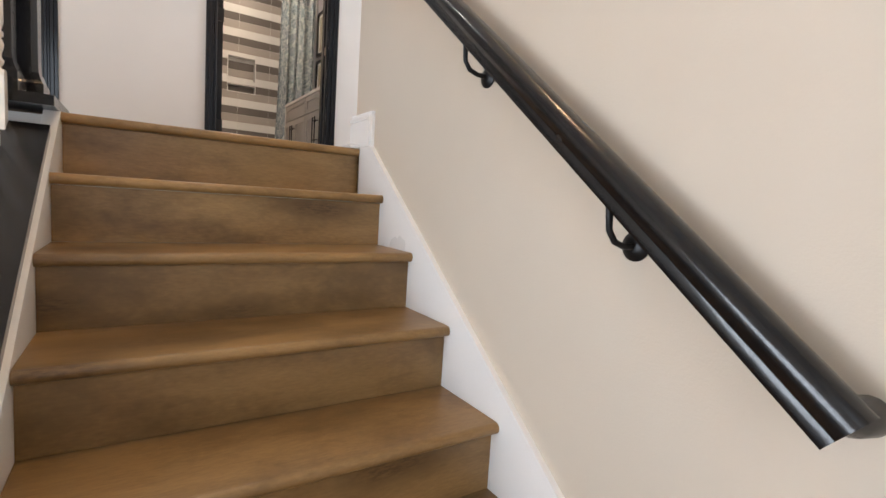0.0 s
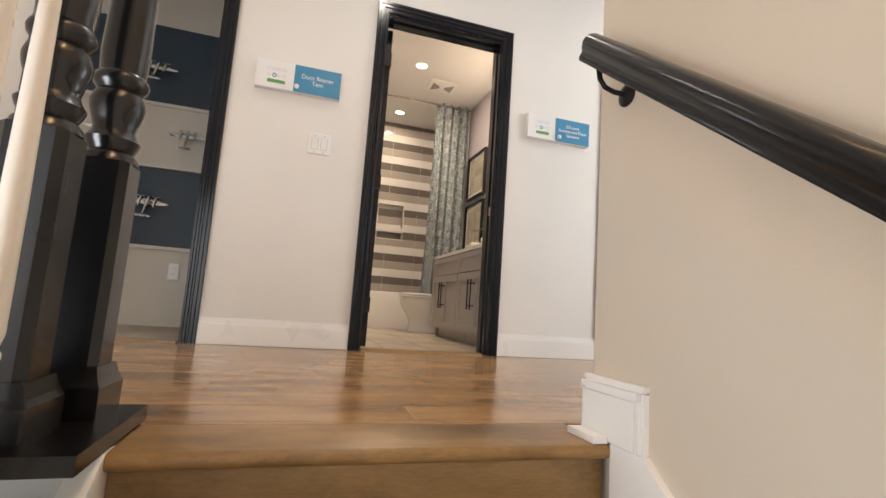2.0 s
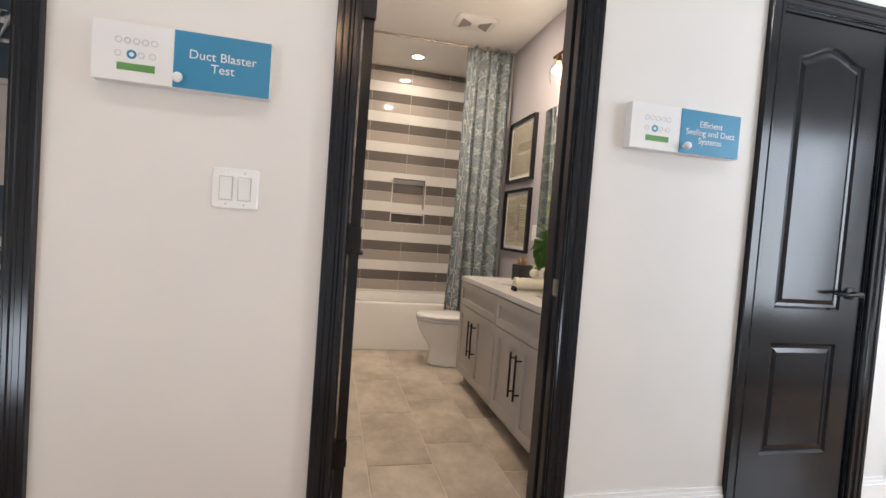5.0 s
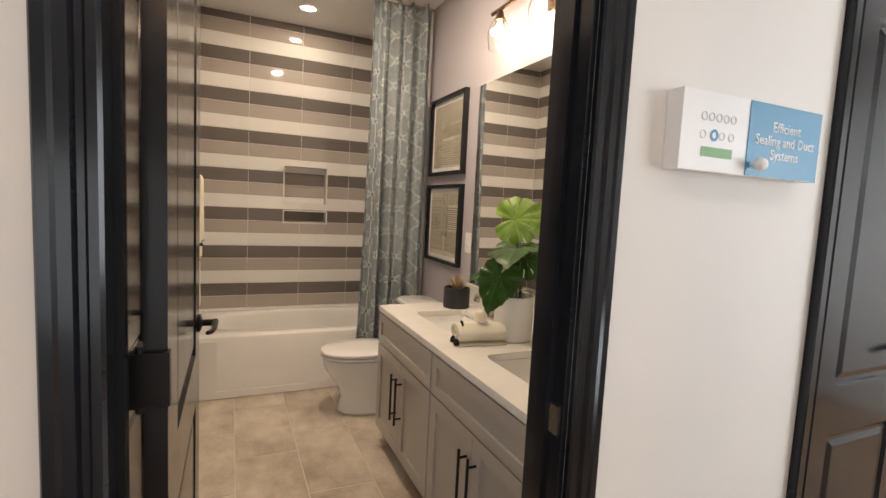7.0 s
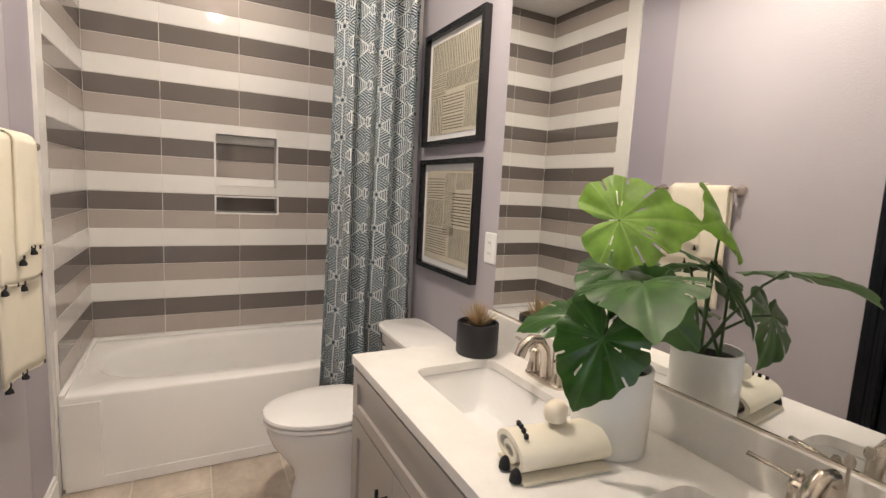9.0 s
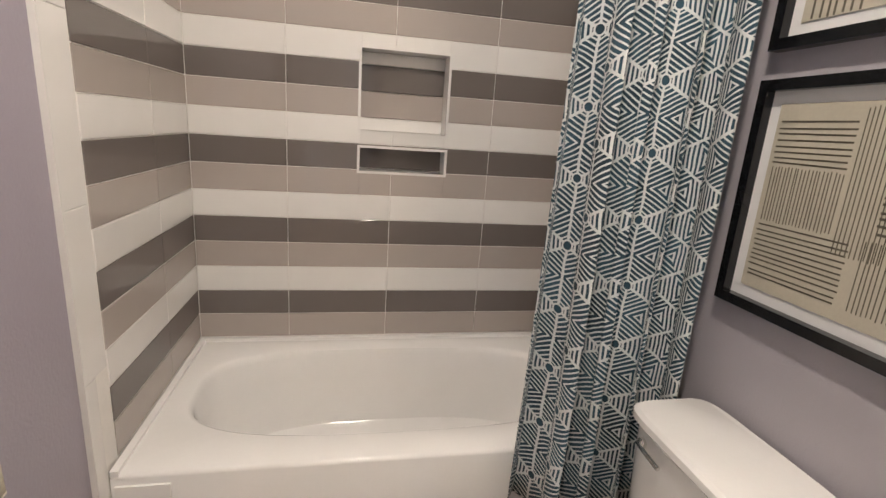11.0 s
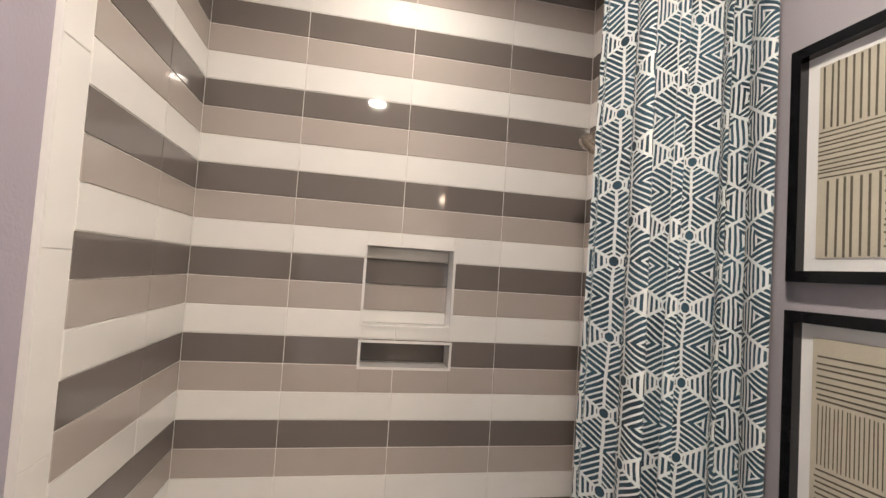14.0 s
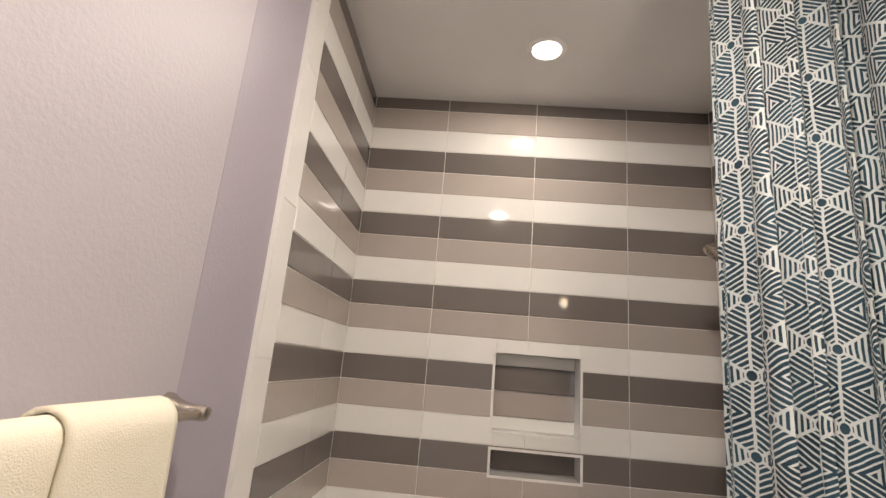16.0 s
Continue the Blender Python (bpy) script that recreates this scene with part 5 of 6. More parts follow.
# ---- plants and small things on the vanity ----
def leaf_mesh(length, slits, curl, seed):
    """A heart-shaped split leaf: +x from its stalk to the tip, upper side +z; slits reach in from the rim, holes lie along the veins."""
    rnd = random.Random(seed)
    bm = B()
    uvl = bm.loops.layers.uv.new("UVMap")
    NA, NR = 110, 10
    rim = ((0, 0.68), (8, 0.61), (25, 0.49), (50, 0.425), (80, 0.40), (110, 0.39), (135, 0.37), (155, 0.32), (170, 0.20), (176, 0.10))
    grid = []
    for j in range(NA + 1):
        deg = -176 + 352 * j / NA
        a = radians(deg)
        q = abs(deg)
        k = max(n for n in range(len(rim) - 1) if rim[n][0] <= q)
        (q0, r0), (q1, r1) = rim[k], rim[k + 1]
        f = min(1, (q - q0) / (q1 - q0))
        f = f * f * (3 - 2 * f)
        R = r0 + (r1 - r0) * f + 0.012 * math.sin(q * 0.21 + seed)
        row = []
        for n in range(NR + 1):
            r = R * n / NR
            x, y = r * math.cos(a), r * math.sin(a)
            z = 0.16 * abs(y) - curl * (x * x * (1.1 if x > 0 else 0.7)) - 0.55 * y * y + 0.014 * math.sin(9 * a + seed) * (n / NR) ** 2 + 0.010 * (r / 0.45) * abs(math.sin(7.5 * a))
            row.append(bm.verts.new((x * length, y * length, z * length)))
        grid.append(row)
    gaps = set()
    for side in (-1, 1):
        for i in range(slits):
            deg = side * (24 + 95 * (i + 0.5) / slits + rnd.uniform(-4, 4))
            j = int((deg + 176) / 352 * NA)
            for n in range(rnd.choice((6, 7, 7, 8)), NR):
                gaps.add((j, n))
        for i in range(4):
            j = int((side * rnd.uniform(14, 120) + 176) / 352 * NA)
            n0 = rnd.choice((3, 4, 5))
            for n in range(n0, n0 + rnd.choice((1, 2))):
                gaps.add((j, n))
    for j in range(NA):
        for n in range(NR):
            if (j, n) in gaps:
                continue
            cs = [(j, n), (j, n + 1), (j + 1, n + 1), (j + 1, n)]
            if n == 0:
                cs = cs[:3]
            fc = bm.faces.new([grid[p][q] for p, q in cs])
            for lp, (p, q) in zip(fc.loops, cs):
                lp[uvl].uv = (p / NA, q / NR)
    bmesh.ops.remove_doubles(bm, verts=bm.verts, dist=0.0001)
    return bm


plant = thing("potted_plant", (1.328, 1.0, CZ), "green monstera plant in a white cylindrical pot", "plant")
PX, PY = 1.328, 1.0
part("pot", loft(B(), [oval(PX, PY, r, r, CZ + z, 40) for r, z in ((0.080, 0.0), (0.084, 0.004), (0.086, 0.19), (0.085, 0.194), (0.080, 0.194), (0.079, 0.17))], True, False), POT_WHITE, plant, smooth=True)
part("soil", lathe(B(), [(0.079, 0.160), (0.079, 0.170), (0.05, 0.176), (0.01, 0.178)], (PX, PY, CZ), 28), SOIL, plant)
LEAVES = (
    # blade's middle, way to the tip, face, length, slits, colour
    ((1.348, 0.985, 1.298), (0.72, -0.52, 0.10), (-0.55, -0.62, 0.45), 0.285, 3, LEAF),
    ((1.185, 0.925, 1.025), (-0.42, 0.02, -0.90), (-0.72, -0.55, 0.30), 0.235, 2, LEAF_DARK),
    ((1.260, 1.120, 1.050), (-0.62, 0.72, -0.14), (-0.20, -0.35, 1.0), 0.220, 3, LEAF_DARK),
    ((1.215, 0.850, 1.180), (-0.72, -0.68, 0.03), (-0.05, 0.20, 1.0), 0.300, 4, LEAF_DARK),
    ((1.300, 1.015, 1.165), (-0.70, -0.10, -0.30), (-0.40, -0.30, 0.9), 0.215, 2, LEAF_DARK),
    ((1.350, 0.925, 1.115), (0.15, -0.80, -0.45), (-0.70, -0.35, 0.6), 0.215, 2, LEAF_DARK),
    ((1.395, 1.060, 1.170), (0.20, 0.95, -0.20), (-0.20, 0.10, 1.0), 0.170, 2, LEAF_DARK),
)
for i, (mid, tip, face, ln, sl, mat) in enumerate(LEAVES):
    d = Vector(tip).normalized()
    n = Vector(face)
    n = (n - d * n.dot(d)).normalized()
    side = n.cross(d)
    base = Vector(mid) - d * ln * 0.16
    m = Matrix(((d.x, side.x, n.x, base.x), (d.y, side.y, n.y, base.y), (d.z, side.z, n.z, base.z), (0, 0, 0, 1)))
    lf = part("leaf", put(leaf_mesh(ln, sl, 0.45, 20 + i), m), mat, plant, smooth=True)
    foot = Vector((PX + 0.03 * math.cos(2.1 * i), PY + 0.03 * math.sin(2.1 * i), CZ + 0.172))
    bend = (foot + base) / 2 + Vector((0, 0, 0.05))
    part("stalk", tube(B(), [foot, foot.lerp(bend, 0.6), bend.lerp(base, 0.5), base], [0.0045, 0.004, 0.0035, 0.003], 8), STEM, lf, smooth=True)


def succulent(x, y, z, r, h, pot_mat, label, leaves, size, seed, flat=False):
    e = thing("succulent", (x, y, z), label, "plant", "succulents on the vanity")
    part("pot", loft(B(), [oval(x, y, q, q, z + v, 36) for q, v in ((r * 0.96, 0), (r, 0.005), (r, h - 0.004), (r * 0.97, h), (r * 0.9, h), (r * 0.88, h - 0.02))], True, False), pot_mat, e, smooth=True)
    part("soil", lathe(B(), [(r * 0.89, h - 0.022), (r * 0.89, h - 0.016), (0.01, h - 0.012)], (x, y, z), 24), SOIL, e)
    rnd = random.Random(seed)
    for i in range(leaves):
        a, el = 2.399 * i, radians(rnd.uniform(12, 80))
        d = Vector((math.cos(a) * math.cos(el), math.sin(a) * math.cos(el), math.sin(el)))
        s = d.cross(Vector((0, 0, 1))).normalized()
        u = s.cross(d)
        w = size * (0.085 if flat else 0.045)
        ln = size * rnd.uniform(0.8, 1.1)
        c = Vector((x, y, z + h - 0.014)) + 0.12 * size * Vector((d.x, d.y, 0))
        loops = [[c + d * ln * f + s * w * k * p + u * (w * 0.35 * k * q + 0.06 * size * f * f) for p, q in ((-1, 0), (0, -1), (1, 0), (0, 0.6))] for f, k in ((0, 0.7), (0.3, 1.0), (0.65, 0.75), (1.0, 0.08))]
        part("leaf", loft(B(), loops), STRAW, e)
    return e


succulent(1.362, 1.640, CZ, 0.074, 0.112, POT_BLACK, "gold-brown spiky succulent in a matt black pot", 64, 0.088, 3)
succulent(1.405, 0.318, CZ, 0.074, 0.150, POT_BLACK, "gold-brown broad-leaved succulent in a dark pot", 30, 0.125, 5, True)

# rolled hand towel with a soap on it
roll = thing("folded_towel", (1.16, 0.985, CZ), "rolled cream hand towel with black tassels", "towel")
bm = B()
prof = []
for i in range(46):
    a = i / 45 * 3.5 * math.pi
    rr = 0.006 + 0.029 * i / 45
    prof.append((rr * 1.7 * math.cos(a), rr * 0.85 * math.sin(a)))
outer = prof + [(p[0] * (1 + 0.013 / max(0.02, math.hypot(*p))), p[1] * (1 + 0.013 / max(0.01, math.hypot(*p)))) for p in prof[::-1]]
m = Matrix.Translation((1.155, 0.995, CZ + 0.0430)) @ Matrix.Rotation(radians(-8), 4, "Z")
part("roll", put(prism(B(), outer, "x", -0.105, 0.105), m), TOWEL, roll, smooth=True)
part("flap", put(loft(B(), [[(-0.104, y, z), (0.104, y, z), (0.104, y + 0.002, z + 0.007), (-0.104, y + 0.002, z + 0.007)] for y, z in ((0.045, -0.041), (0.0, -0.0420), (-0.035, -0.0420), (-0.074, -0.0420))]), m), TOWEL, roll, bevel=0.002)
for k, (u, v) in enumerate(((-0.112, -0.052), (-0.112, -0.005))):
    part("tassel", put(lathe(B(), [(0.004, 0.012), (0.009, 0.006), (0.012, -0.004), (0.013, -0.013), (0.006, -0.0155)], (u, v, -0.026), 12), m), TASSEL, roll, "black yarn tassel", smooth=True)
for k in range(4):
    part("stitch", put(boxes((-0.085 + 0.004 * k, -0.078 + 0.004 * k, -0.034 + k * 0.018, -0.026 + k * 0.018, 0.0330 + 0.003 * (k in (1, 2)), 0.0425 + 0.0028 * (k in (1, 2)))), m), TASSEL, roll)
soap = solid("soap_bar", put(loft(B(), [oval(0, 0, rx, ry, z, 28, 2.6) for rx, ry, z in ((0.014, 0.012, 0), (0.024, 0.021, 0.006), (0.028, 0.024, 0.020), (0.026, 0.022, 0.034), (0.018, 0.015, 0.043), (0.006, 0.005, 0.0465))]), Matrix.Translation((1.165, 1.000, CZ + 0.0845)) @ Matrix.Rotation(radians(25), 4, "Z")), surface("cream_soap", (0.78, 0.70, 0.56), 0.4, vary=0.04), "cream oval soap bar on the rolled towel", "soap", smooth=True)

# ---- towel bar and towels on the left wall ----
bar = thing("towel_bar", (WL, 1.95, 1.425), "brushed nickel towel bar on the bathroom wall", "towel bar")
BXX, BZ = 0.026, 1.408
part("bar", tube(B(), [(BXX, 1.748, BZ), (BXX, 2.268, BZ)], 0.0085, 14), NICKEL, bar, smooth=True)
for y in (1.770, 2.246):
    part("bracket", lathe(B(), [(0.030, 0), (0.029, 0.005), (0.023, 0.014), (0.016, 0.032), (0.013, 0.052), (0.014, 0.064), (0.011, 0.074), (0.004, 0.078)], seg=20, m=Matrix.Translation((WL + 0.0005, y, BZ)) @ Matrix.Rotation(radians(90), 4, "Y")), NICKEL, bar, smooth=True)


def hung_towel(name, y0, y1, drop_front, drop_back, gap, slant, label, seed):
    """A towel folded over the bar: front and back falls joined over the top, gently waved."""
    rnd = random.Random(seed)
    e = thing(name, (BXX, (y0 + y1) / 2, BZ), label, "towel", "hanging towels")
    NY, NZ = 22, 22
    ph = rnd.uniform(0, 6)
    path = []
    for i in range(NZ):
        path.append((gap, -drop_front * (1 - i / NZ), 1 - i / NZ))
    for i in range(9):
        a = math.pi * i / 8
        path.append((gap * math.cos(a), gap * math.sin(a), 0))
    for i in range(1, NZ // 2):
        path.append((-gap, -drop_back * i / (NZ // 2), 0.3 * i / NZ))
    bm = B()
    rows = []
    for dx, dz, f in path:
        row = []
        for j in range(NY + 1):
            g = j / NY
            spread = 1 + 0.10 * f
            y = (y0 + y1) / 2 + (g - 0.5) * (y1 - y0) * spread
            wave = f * (0.006 * math.sin(7 * g + ph) + 0.003 * math.sin(15 * g + 2 * ph))
            row.append(bm.verts.new((BXX + dx + max(wave, -0.02 * f) * (1 if dx > 0 else 0), y, BZ + dz + slant * (g - 0.5) * f + 0.01 * math.sin(5 * g + ph) * f)))
        rows.append(row)
    for a, b in zip(rows, rows[1:]):
        for j in range(NY):
            bm.faces.new((a[j], a[j + 1], b[j + 1], b[j]))
    hem = [v.co.copy() for v in rows[0]]
    ob = part("cloth", bm, TOWEL, e, smooth=True)
    so = ob.modifiers.new("thickness", "SOLIDIFY")
    so.thickness, so.offset = 0.007, 0
    part("hem", tube(B(), hem, 0.0042, 8), TOWEL, e, smooth=True)
    for k, j in enumerate((2, 9, 13, 20)):
        p = hem[j]
        part("hem_stitch", boxes((p.x + 0.002, p.x + 0.0062, p.y - 0.0035, p.y + 0.0035, p.z - 0.005, p.z + 0.006)), TASSEL, e)
        if k in (0, 2):
            part("tassel", lathe(B(), [(0.003, 0.0), (0.005, -0.004), (0.009, -0.012), (0.010, -0.018), (0.005, -0.020)], (p.x + 0.001, p.y, p.z - 0.004), 12), TASSEL, e, "black yarn tassel", smooth=True)
    return e


hung_towel("bath_towel", 1.80, 2.150, 0.655, 0.58, 0.0130, -0.035, "cream bath towel with black tassels on the towel bar", 1)
hung_towel("hand_towel", 1.79, 2.135, 0.385, 0.33, 0.0225, -0.015, "cream hand towel with black tassels over the bath towel", 4)
hung_towel("hand_towel", 1.925, 2.120, 0.305, 0.28, 0.0320, 0.015, "narrow cream hand towel with black tassels folded over another towel", 2)

# ---- boys' room ----
def model_plane(x, y, z, tilt):
    e = thing("model_plane", (x, y, z), "polished chrome twin-engine model plane on the wall", "model plane", "model planes on the striped wall")
    m = Matrix.Translation((x, y, z)) @ Matrix.Rotation(radians(tilt), 4, "Y") @ Matrix.Rotation(radians(-28), 4, "X")
    part("fuselage", put(tube(B(), [(0, 0, 0.075), (0, 0, 0.06), (0, 0, 0.02), (0, 0, -0.05), (0, 0, -0.115)], [0.004, 0.012, 0.014, 0.009, 0.004], 12), m), CHROME, e, smooth=True)
    part("wing", put(loft(B(), [[(u, 0.004, c + h), (u, -0.002, c), (u, 0.004, c - h), (u, 0.008, c)] for u, h, c in ((-0.138, 0.004, 0.018), (-0.115, 0.016, 0.02), (-0.06, 0.024, 0.022), (0, 0.028, 0.022), (0.06, 0.024, 0.022), (0.115, 0.016, 0.02), (0.138, 0.004, 0.018))]), m), CHROME, e)
    part("tailplane", put(loft(B(), [[(u, 0.002, -0.105 + h), (u, -0.001, -0.105), (u, 0.002, -0.105 - h), (u, 0.004, -0.105)] for u, h in ((-0.055, 0.003), (-0.03, 0.011), (0.03, 0.011), (0.055, 0.003))]), m), CHROME, e)
    part("fin", put(boxes((-0.0015, 0.0015, -0.028, 0.0, -0.118, -0.092)), m), CHROME, e)
    for u in (-0.048, 0.048):
        en = part("engine", put(tube(B(), [(u, -0.004, 0.060), (u, -0.004, 0.050), (u, -0.002, 0.01), (u, 0.002, -0.025)], [0.006, 0.011, 0.011, 0.004], 10), m), CHROME, e, smooth=True)
        part("propeller", put(boxes((u - 0.026, u + 0.026, -0.007, -0.004, 0.061, 0.064)), m), CHROME, en)
    part("wall_mount", tube(B(), [(x, y + 0.01, z), (x, 1.0845, z)], 0.003, 6), CHROME, e)
    return e


for x, z, t in ((-1.475, 1.875, 3), (-1.735, 1.37, -3), (-1.412, 0.865, 2), (-1.215, 1.385, 0)):
    model_plane(x, 1.03, z, t)

m = Matrix.Translation((-1.19, 1.0845, 0.40)) @ Matrix.Rotation(radians(90), 4, "X")
e = thing("power_outlet", m.translation, "cream duplex power outlet low on the striped wall", "power outlet")
wall_plate(e, m, 0.072, 0.116)
for v in (-0.021, 0.021):
    r = part("receptacle", put(loft(B(), [oval(0, v, 0.017, 0.015, 0.0055, 24, 5), oval(0, v, 0.016, 0.014, 0.0075, 24, 5)]), m), PLASTIC, e)
    part("slot", put(boxes((-0.008, -0.006, v - 0.004, v + 0.005, 0.0074, 0.0082), (0.006, 0.008, v - 0.004, v + 0.005, 0.0074, 0.0082)), m), INK, r)

bed = thing("bed", (-3.1, 2.75, 0), "bed with a patterned cream quilt and dark frame", "bed")
DARKWOOD = wood("dark_wood", (0.05, 0.03, 0.02), (0.02, 0.012, 0.008), "x", False)


def quilt_print():
    m, nt, b = nodes_of("quilt_print")
    vo = nt.nodes.new("ShaderNodeTexVoronoi")
    vo.inputs["Scale"].default_value = 16
    nt.links.new(coords(nt), vo.inputs["Vector"])
    nt.links.new(mix(nt, ramp(nt, vo.outputs["Distance"], 0.32, 0.24), (0.68, 0.63, 0.52), (0.22, 0.15, 0.08)), b.inputs["Base Color"])
    b.inputs["Roughness"].default_value = 0.95
    return m


QUILT = quilt_print()
part("frame", boxes((-3.95, -2.50, 1.95, 3.65, 0.10, 0.24), (-3.9, -3.84, 2.0, 2.06, 0, 0.10), (-2.6, -2.54, 2.0, 2.06, 0, 0.10)), DARKWOOD, bed, bevel=0.006)
part("mattress", boxes((-3.93, -2.53, 1.98, 3.62, 0.241, 0.50)), TOWEL, bed, bevel=0.03)
part("quilt", loft(B(), [oval(-3.23, 2.80, 0.745 + a, 0.865 + a, z, 48, 9) for a, z in ((0.0, 0.16), (0.012, 0.26), (0.008, 0.46), (-0.02, 0.53), (-0.10, 0.56), (-0.40, 0.565))]), QUILT, bed, smooth=True)
part("pillow", put(loft(B(), [oval(0, 0, rx, ry, z, 28, 4) for rx, ry, z in ((0.14, 0.10, -0.05), (0.21, 0.17, -0.03), (0.235, 0.19, 0), (0.21, 0.17, 0.03), (0.14, 0.10, 0.05))]), pose(-2.76, 2.35, 0.72, 70, 20, 30)), surface("grey_linen", (0.40, 0.38, 0.34), 0.95), bed, "grey linen cushion", smooth=True)
prop = thing("propeller_decor", (-3.64, 4.05, 1.56), "dark wooden propeller with white tips on the striped wall", "wall decor")
part("hub", lathe(B(), [(0.07, 0), (0.07, 0.02), (0.04, 0.04)], seg=20, m=Matrix.Translation((-3.64, 4.098, 1.56)) @ Matrix.Rotation(radians(90), 4, "X")), DARKWOOD, prop, smooth=True)
for a in (100, 215, 335):
    m = Matrix.Translation((-3.64, 4.085, 1.56)) @ Matrix.Rotation(radians(-a), 4, "Y")
    bl = part("blade", put(loft(B(), [[(u, -0.02, w), (u, -0.028, 0), (u, -0.02, -w), (u, -0.01, 0)] for u, w in ((0.03, 0.03), (0.15, 0.06), (0.30, 0.065), (0.40, 0.05))]), m), DARKWOOD, prop, smooth=True)
    part("tip", put(loft(B(), [[(u, -0.02, w), (u, -0.028, 0), (u, -0.02, -w), (u, -0.01, 0)] for u, w in ((0.4005, 0.05), (0.46, 0.035), (0.48, 0.01))]), m), SIGN_WHITE, bl, "white painted tip", smooth=True)

# ---- bright bedroom ----
NAVY_CLOTH = surface("navy_cloth", (0.035, 0.05, 0.085), 0.95, vary=0.2, grain=300, relief=0.5)
WHITE_CLOTH = surface("white_cloth", (0.78, 0.78, 0.78), 0.95, vary=0.04, grain=300, relief=0.5)
PINK = surface("blush_cloth", (0.62, 0.42, 0.36), 0.95, vary=0.08, relief=0.4)


def stripes(name, wdt, a, b):
    m, nt, bs = nodes_of(name)
    w = nt.nodes.new("ShaderNodeTexWave")
    w.inputs["Scale"].default_value = 0.314 / wdt
    w.inputs["Distortion"].default_value = 0.4
    nt.links.new(coords(nt), w.inputs["Vector"])
    nt.links.new(mix(nt, math_node(nt, "GREATER_THAN", w.outputs["Fac"], 0.5), a, b), bs.inputs["Base Color"])
    bs.inputs["Roughness"].default_value = 0.95
    return m


bed2 = thing("bed", (4.9, 2.6, 0), "low bed with a navy and white striped throw", "bed")
part("skirt", boxes((4.15, 5.75, 1.62, 3.75, 0.004, 0.38)), NAVY_CLOTH, bed2, "navy patterned bed skirt", bevel=0.01)
bm = B()
for i in range(26):
    for j in range(2):
        x = 4.18 + i * 0.062
        prism(bm, [(x, 0.03 + 0.17 * j), (x + 0.027, 0.09 + 0.17 * j), (x + 0.054, 0.03 + 0.17 * j), (x + 0.054, 0.042 + 0.17 * j), (x + 0.027, 0.102 + 0.17 * j), (x, 0.042 + 0.17 * j)], "y", 1.6165, 1.6195)
part("skirt_print", bm, SIGN_GREY, bed2, "pale chevron print")
part("mattress", boxes((4.13, 5.77, 1.60, 3.77, 0.381, 0.56)), WHITE_CLOTH, bed2, bevel=0.05)
part("throw", loft(B(), [[(x, 1.585, 0.40), (x, 1.575, 0.55), (x, 1.62, 0.612), (x, 2.3, 0.618), (x, 2.3, 0.60), (x, 1.64, 0.594), (x, 1.597, 0.54), (x, 1.602, 0.40)] for x in [4.2 + 0.05 * i for i in range(26)]]), stripes("striped_throw", 0.11, (0.035, 0.05, 0.085), (0.74, 0.74, 0.74)), bed2, "navy and white striped throw", smooth=True)
for (x, y, z), mt, lb in (((4.36, 2.2, 0.80), PINK, "blush cushion"), ((4.28, 2.6, 0.82), WHITE_CLOTH, "white pillow"), ((4.9, 3.4, 0.82), WHITE_CLOTH, "white pillow")):
    part("pillow", put(loft(B(), [oval(0, 0, rx, ry, q, 28, 4) for rx, ry, q in ((0.16, 0.12, -0.06), (0.24, 0.19, -0.035), (0.27, 0.21, 0), (0.24, 0.19, 0.035), (0.16, 0.12, 0.06))]), pose(x, y, z, 65, 0, 20)), mt, bed2, lb, smooth=True)
for x, y in ((4.92, 1.62), (5.24, 1.62)):
    e = thing("pendant_light", (x, y, 1.45), "thin pendant lamp with a small white shade", "pendant lamp", "bedroom pendant lamps")
    part("canopy", lathe(B(), [(0.05, 0), (0.045, -0.015), (0.01, -0.02)], (x, y, HALL_CEILING), 18), NICKEL, e, smooth=True)
    part("rod", tube(B(), [(x, y, 2.72), (x, y, 1.55)], 0.006, 8), NICKEL, e, smooth=True)
    part("shade", lathe(B(), [(0.012, 0.0), (0.03, -0.02), (0.05, -0.07), (0.048, -0.11), (0.02, -0.13)], (x, y, 1.555), 18), WHITE_CLOTH, e, smooth=True)
ns = thing("nightstand", (5.75, 1.25, 0), "white wooden nightstand by the bed", "nightstand")
part("body", boxes((5.5, 5.95, 1.05, 1.45, 0.12, 0.66)), TRIM, ns, bevel=0.006)
for x in (5.53, 5.92):
    for y in (1.08, 1.42):
        part("leg", boxes((x - 0.02, x + 0.02, y - 0.02, y + 0.02, 0.005, 0.12)), TRIM, ns)
win = thing("window_bedroom", (6.05, 2.2, 0.7), "white framed bright bedroom window", "window", kind="structure")
part("window_frame", boxes((6.01, 6.09, 1.4, 3.0, 0.7, 0.76), (6.01, 6.09, 1.4, 3.0, 2.24, 2.3), (6.01, 6.09, 1.4, 1.46, 0.76, 2.24), (6.01, 6.09, 2.94, 3.0, 0.76, 2.24), (6.01, 6.09, 2.17, 2.23, 0.76, 2.24)), TRIM, win)


